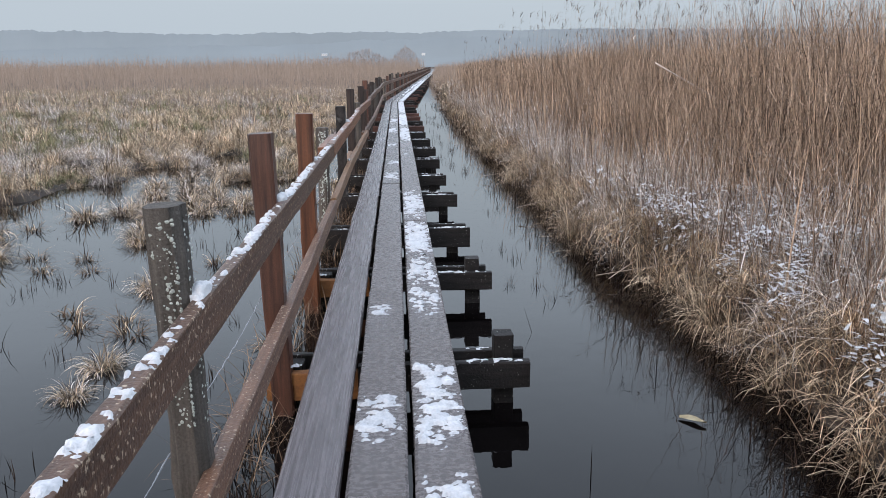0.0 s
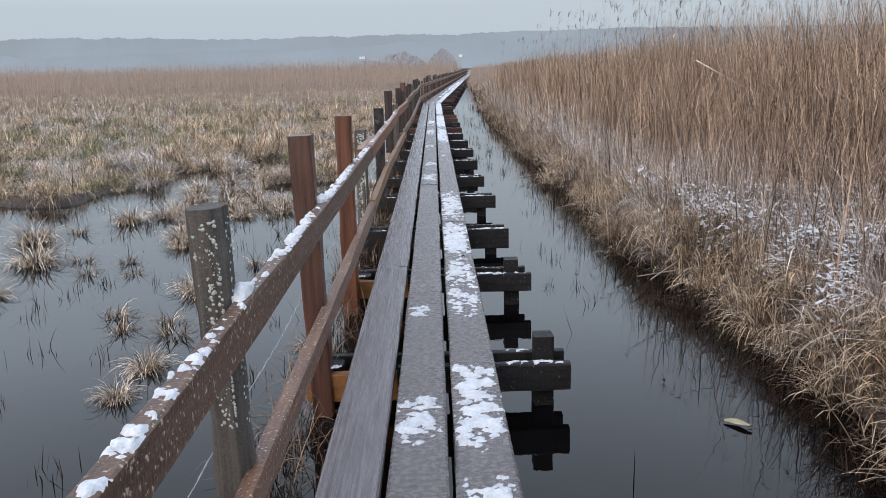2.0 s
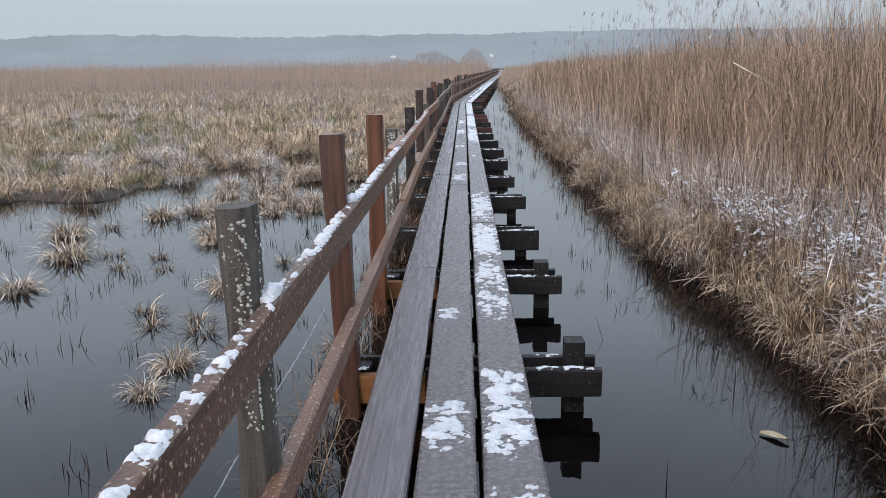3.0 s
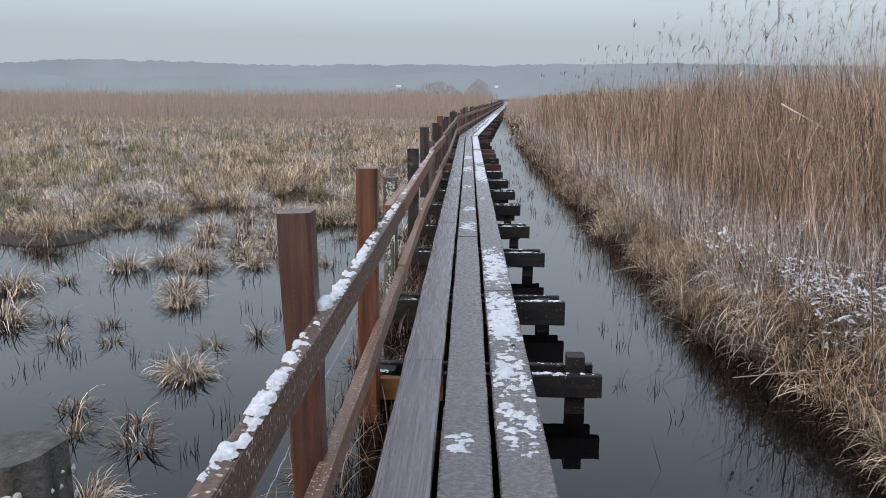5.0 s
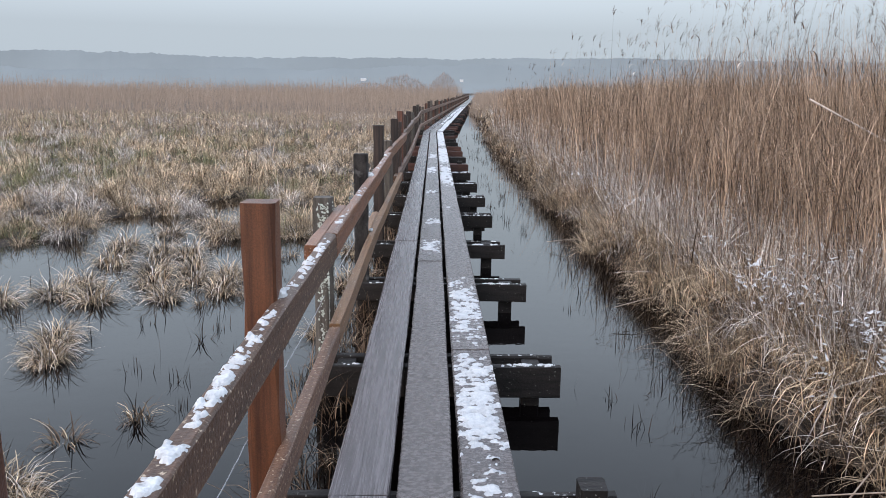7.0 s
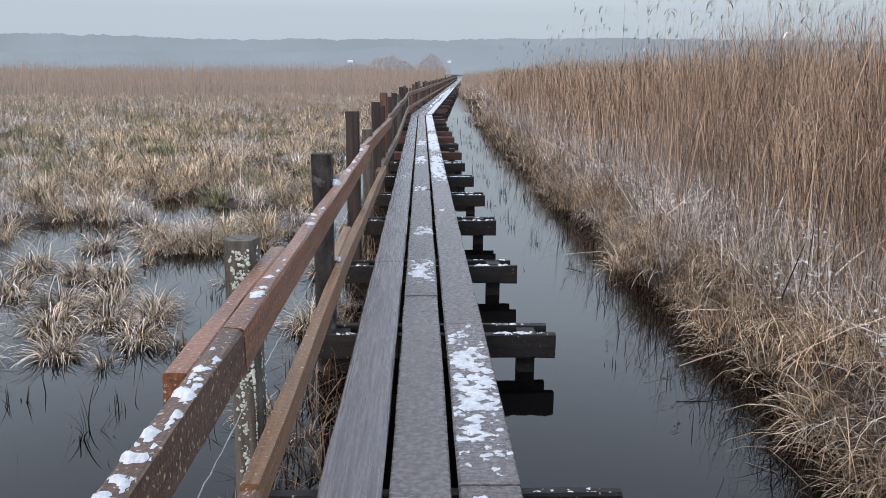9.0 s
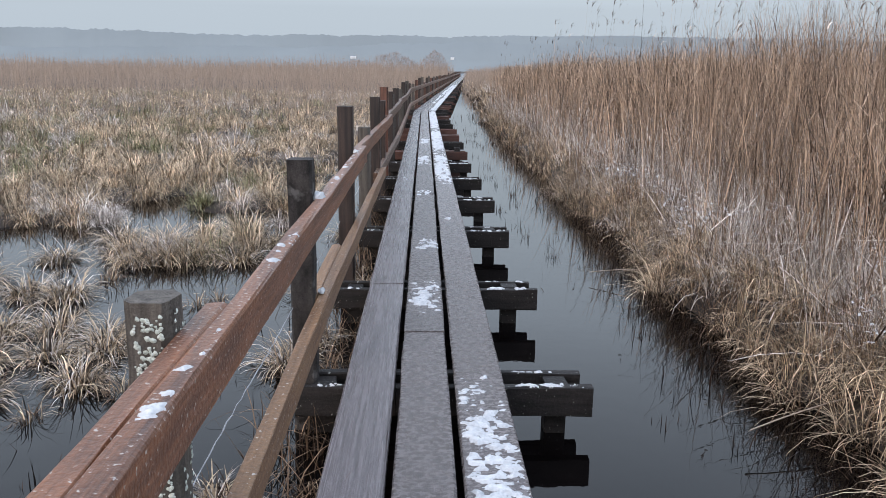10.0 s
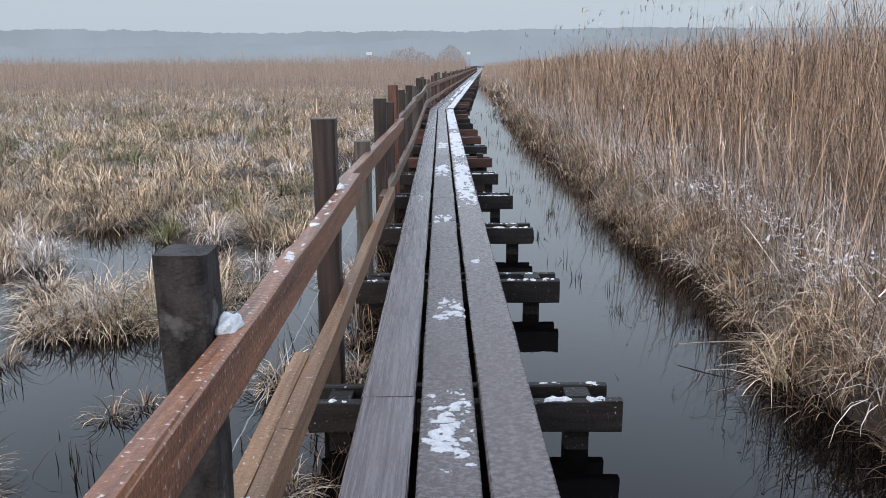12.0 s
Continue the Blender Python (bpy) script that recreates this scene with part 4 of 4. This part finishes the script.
# single bent stalks poking out of the water
n = 420
y = r.uniform(2.5, 34, n)
u = np.where(r.random(n) < 0.45, r.uniform(0.75, 1.7, n), -r.uniform(0.7, 4.0, n))
u = np.where((u > 0) & (r.random(n) < 0.6), 1.25 + 0.45 * r.random(n), u)
x = centre(y) + u
stuff("water_stalks", [ribbons(np.stack([x, y, 0 * x + WATER - 0.05], 1), r.uniform(0, 6.28, n), r.uniform(0.08, 0.26, n), np.abs(r.normal(0, 0.25, n)), r.uniform(0, 1.6, n) * (r.random(n) < 0.5), 0.0045 + 0.0003 * y, 3)], SEDGE_WET, "thin dark stalks poking out of the still water", "stalks")

# short black stubble in bunches: off the shore, round the tufts and along the railing
bunch = []
for count, x0, x1, y0, y1, per in ((85, -4.6, -0.75, 3.0, 13.5, 12), (110, -0.72, -0.36, 2.0, 15.0, 26), (60, 0.9, 1.6, 5.0, 26.0, 9)):
    cx, cy = r.uniform(x0, x1, count), r.uniform(y0, y1, count)
    x, y = np.repeat(cx, per) + r.normal(0, 0.04, count * per), np.repeat(cy, per) + r.normal(0, 0.04, count * per)
    n = len(x)
    bunch.append(ribbons(np.stack([x, y, 0 * x + WATER - 0.04], 1), r.uniform(0, 6.28, n), r.uniform(0.06, 0.16, n), np.abs(r.normal(0, 0.25, n)), r.uniform(0, 1.8, n) * (r.random(n) < 0.35), 0.0055, 3))
stuff("water_stubble", bunch, SEDGE_WET, "bunches of short black stubble standing in the water", "stalks")
x, y = r.uniform(-0.72, -0.36, 1500), r.uniform(3.0, 15.0, 1500)
stuff("wilted_sedge", [ribbons(np.stack([x, y, 0 * x + WATER - 0.04], 1), r.uniform(0, 6.28, 1500), r.uniform(0.15, 0.42, 1500), np.abs(r.normal(0, 0.35, 1500)), r.uniform(0.3, 2.2, 1500), 0.0055, 4)], SEDGE_BROWN, "wilted brown sedge growing through the gap beside the planks", "grass")

# snow caught on the matted grass of the bank: short whitened blades lying flat
snowy = []
for d0, d1, y0, y1, n, low in ((0.2, 1.4, 2.2, 6.6, 9000, 0.5), (0.3, 1.6, 6.6, 16.0, 5000, 0.6), (0.3, 1.7, 16.0, 30.0, 3000, 0.58)):
    y = r.uniform(y0, y1, n)
    x = centre(y) + bank_edge(y) + r.uniform(d0, d1, n)
    ok = fbm(x, y, 2.4, 3) > low
    x, y = x[ok], y[ok]
    n = len(x)
    z = ground_height(x, y) + r.uniform(0.2, 0.4, n)
    snowy.append(ribbons(np.stack([x, y, z], 1), r.uniform(0, 6.28, n), r.uniform(0.02, 0.07, n), r.normal(1.35, 0.25, n), r.uniform(0, 0.6, n), r.uniform(0.01, 0.03, n), 2))
stuff("bank_snow", snowy, SNOW, "thin broken snow lying on matted bank grass", "snow")

# a yellowed leaf afloat by the bank
lv, lf = [], []
for i in range(9):
    t = i / 8
    w = 0.032 * math.sin(math.pi * min(1, t * 0.95 + 0.05)) + 0.002
    c = 0.012 * math.sin(t * 5)
    lv += [(t * 0.17, c - w, 0.004 + 0.008 * t), (t * 0.17, c, 0.001 + 0.004 * t), (t * 0.17, c + w, 0.008)]
    if i:
        a = (i - 1) * 3
        lf += [(a, a + 3, a + 4, a + 1), (a + 1, a + 4, a + 5, a + 2)]
leaf = mesh_object("floating_leaf", lv, lf, LEAF, smooth=True)
leaf.matrix_world = pose(1.36, 3.55, WATER + 0.004, 0, 0, -35) @ Matrix.Diagonal((0.75, 0.8, 1.6, 1))
tagged(leaf, "curled yellowed reed leaf floating on dark water", "leaf")


# ---- far bushes and houses in the mist ----
def bush(x, y, width, height, seed, label):
    rr = np.random.default_rng(seed)
    thing = empty("bush", (x, y, 0.2))
    trunks, twigs = [], []
    for _ in range(int(width * 1.2)):
        bx = rr.uniform(-width / 2, width / 2)
        hh = 0.8 * height * (1 - 0.7 * (abs(bx) / (width / 2)) ** 2)
        base = np.array([[bx, rr.uniform(-2, 2), 0.0]])
        trunks.append(ribbons(base, rr.uniform(0, 6.28, 1), np.array([hh]), np.array([0.1]), np.array([0.2]), np.array([0.14]), 4, twist=np.array([0.0])))
    m = int(width * height * 28)
    a, q = rr.uniform(0, math.pi, m), np.sqrt(rr.random(m))
    px, pz = width / 2 * q * np.cos(a), height * 0.92 * q * np.sin(a) * (0.8 + 0.4 * fbm(seed * 7.0 + np.cos(a) * 3, a, 1.3, 2))
    twigs.append(ribbons(np.stack([px, rr.normal(0, 1.2, m), pz], 1), rr.uniform(0, 6.28, m), rr.uniform(0.4, 1.2, m), rr.uniform(0.0, 0.8, m), rr.uniform(-0.2, 0.5, m), 0.05, 2, twist=rr.normal(0, 0.4, m)))
    for name, pieces in (("trunk", trunks), ("crown", twigs)):
        ob = new(name, fast_mesh(name, *joined(pieces), TWIG))
        ob.parent = thing
    return tagged(thing, label, "bush")


bush(-8.5, 235, 15, 5.6, 4, "wide bare brown bush with mist painted into its colour")
bush(3.0, 260, 9, 7.4, 5, "tall bare grey bush with mist painted into its colour")
bush(-19, 250, 14, 4.0, 6, "low bare bush with mist painted into its colour")


def house(x, y, z, width, height):
    thing = empty("house", (x, y, z))
    w, h, d = width / 2, height, 2.5
    part("wall", ([(-w, -d, -0.8), (w, -d, -0.8), (w, d, -0.8), (-w, d, -0.8), (-w, -d, h), (w, -d, h), (w, d, h), (-w, d, h)], [(0, 1, 5, 4), (1, 2, 6, 5), (2, 3, 7, 6), (3, 0, 4, 7)]), WHITE_PAINT, thing)
    e = 0.08
    part("roof", ([(-w - e, -d - e, h), (w + e, -d - e, h), (w + e, d + e, h), (-w - e, d + e, h), (-w - e, 0, h + 0.4), (w + e, 0, h + 0.4)], [(0, 1, 5, 4), (2, 3, 4, 5), (0, 4, 3), (1, 2, 5), (0, 3, 2, 1)]), ROOF_GREY, thing)
    return tagged(thing, "small white house far off in the mist", "house")


house(-54, 628, 9.4, 4.0, 0.6)
house(21, 628, 9.4, 2.6, 0.8)
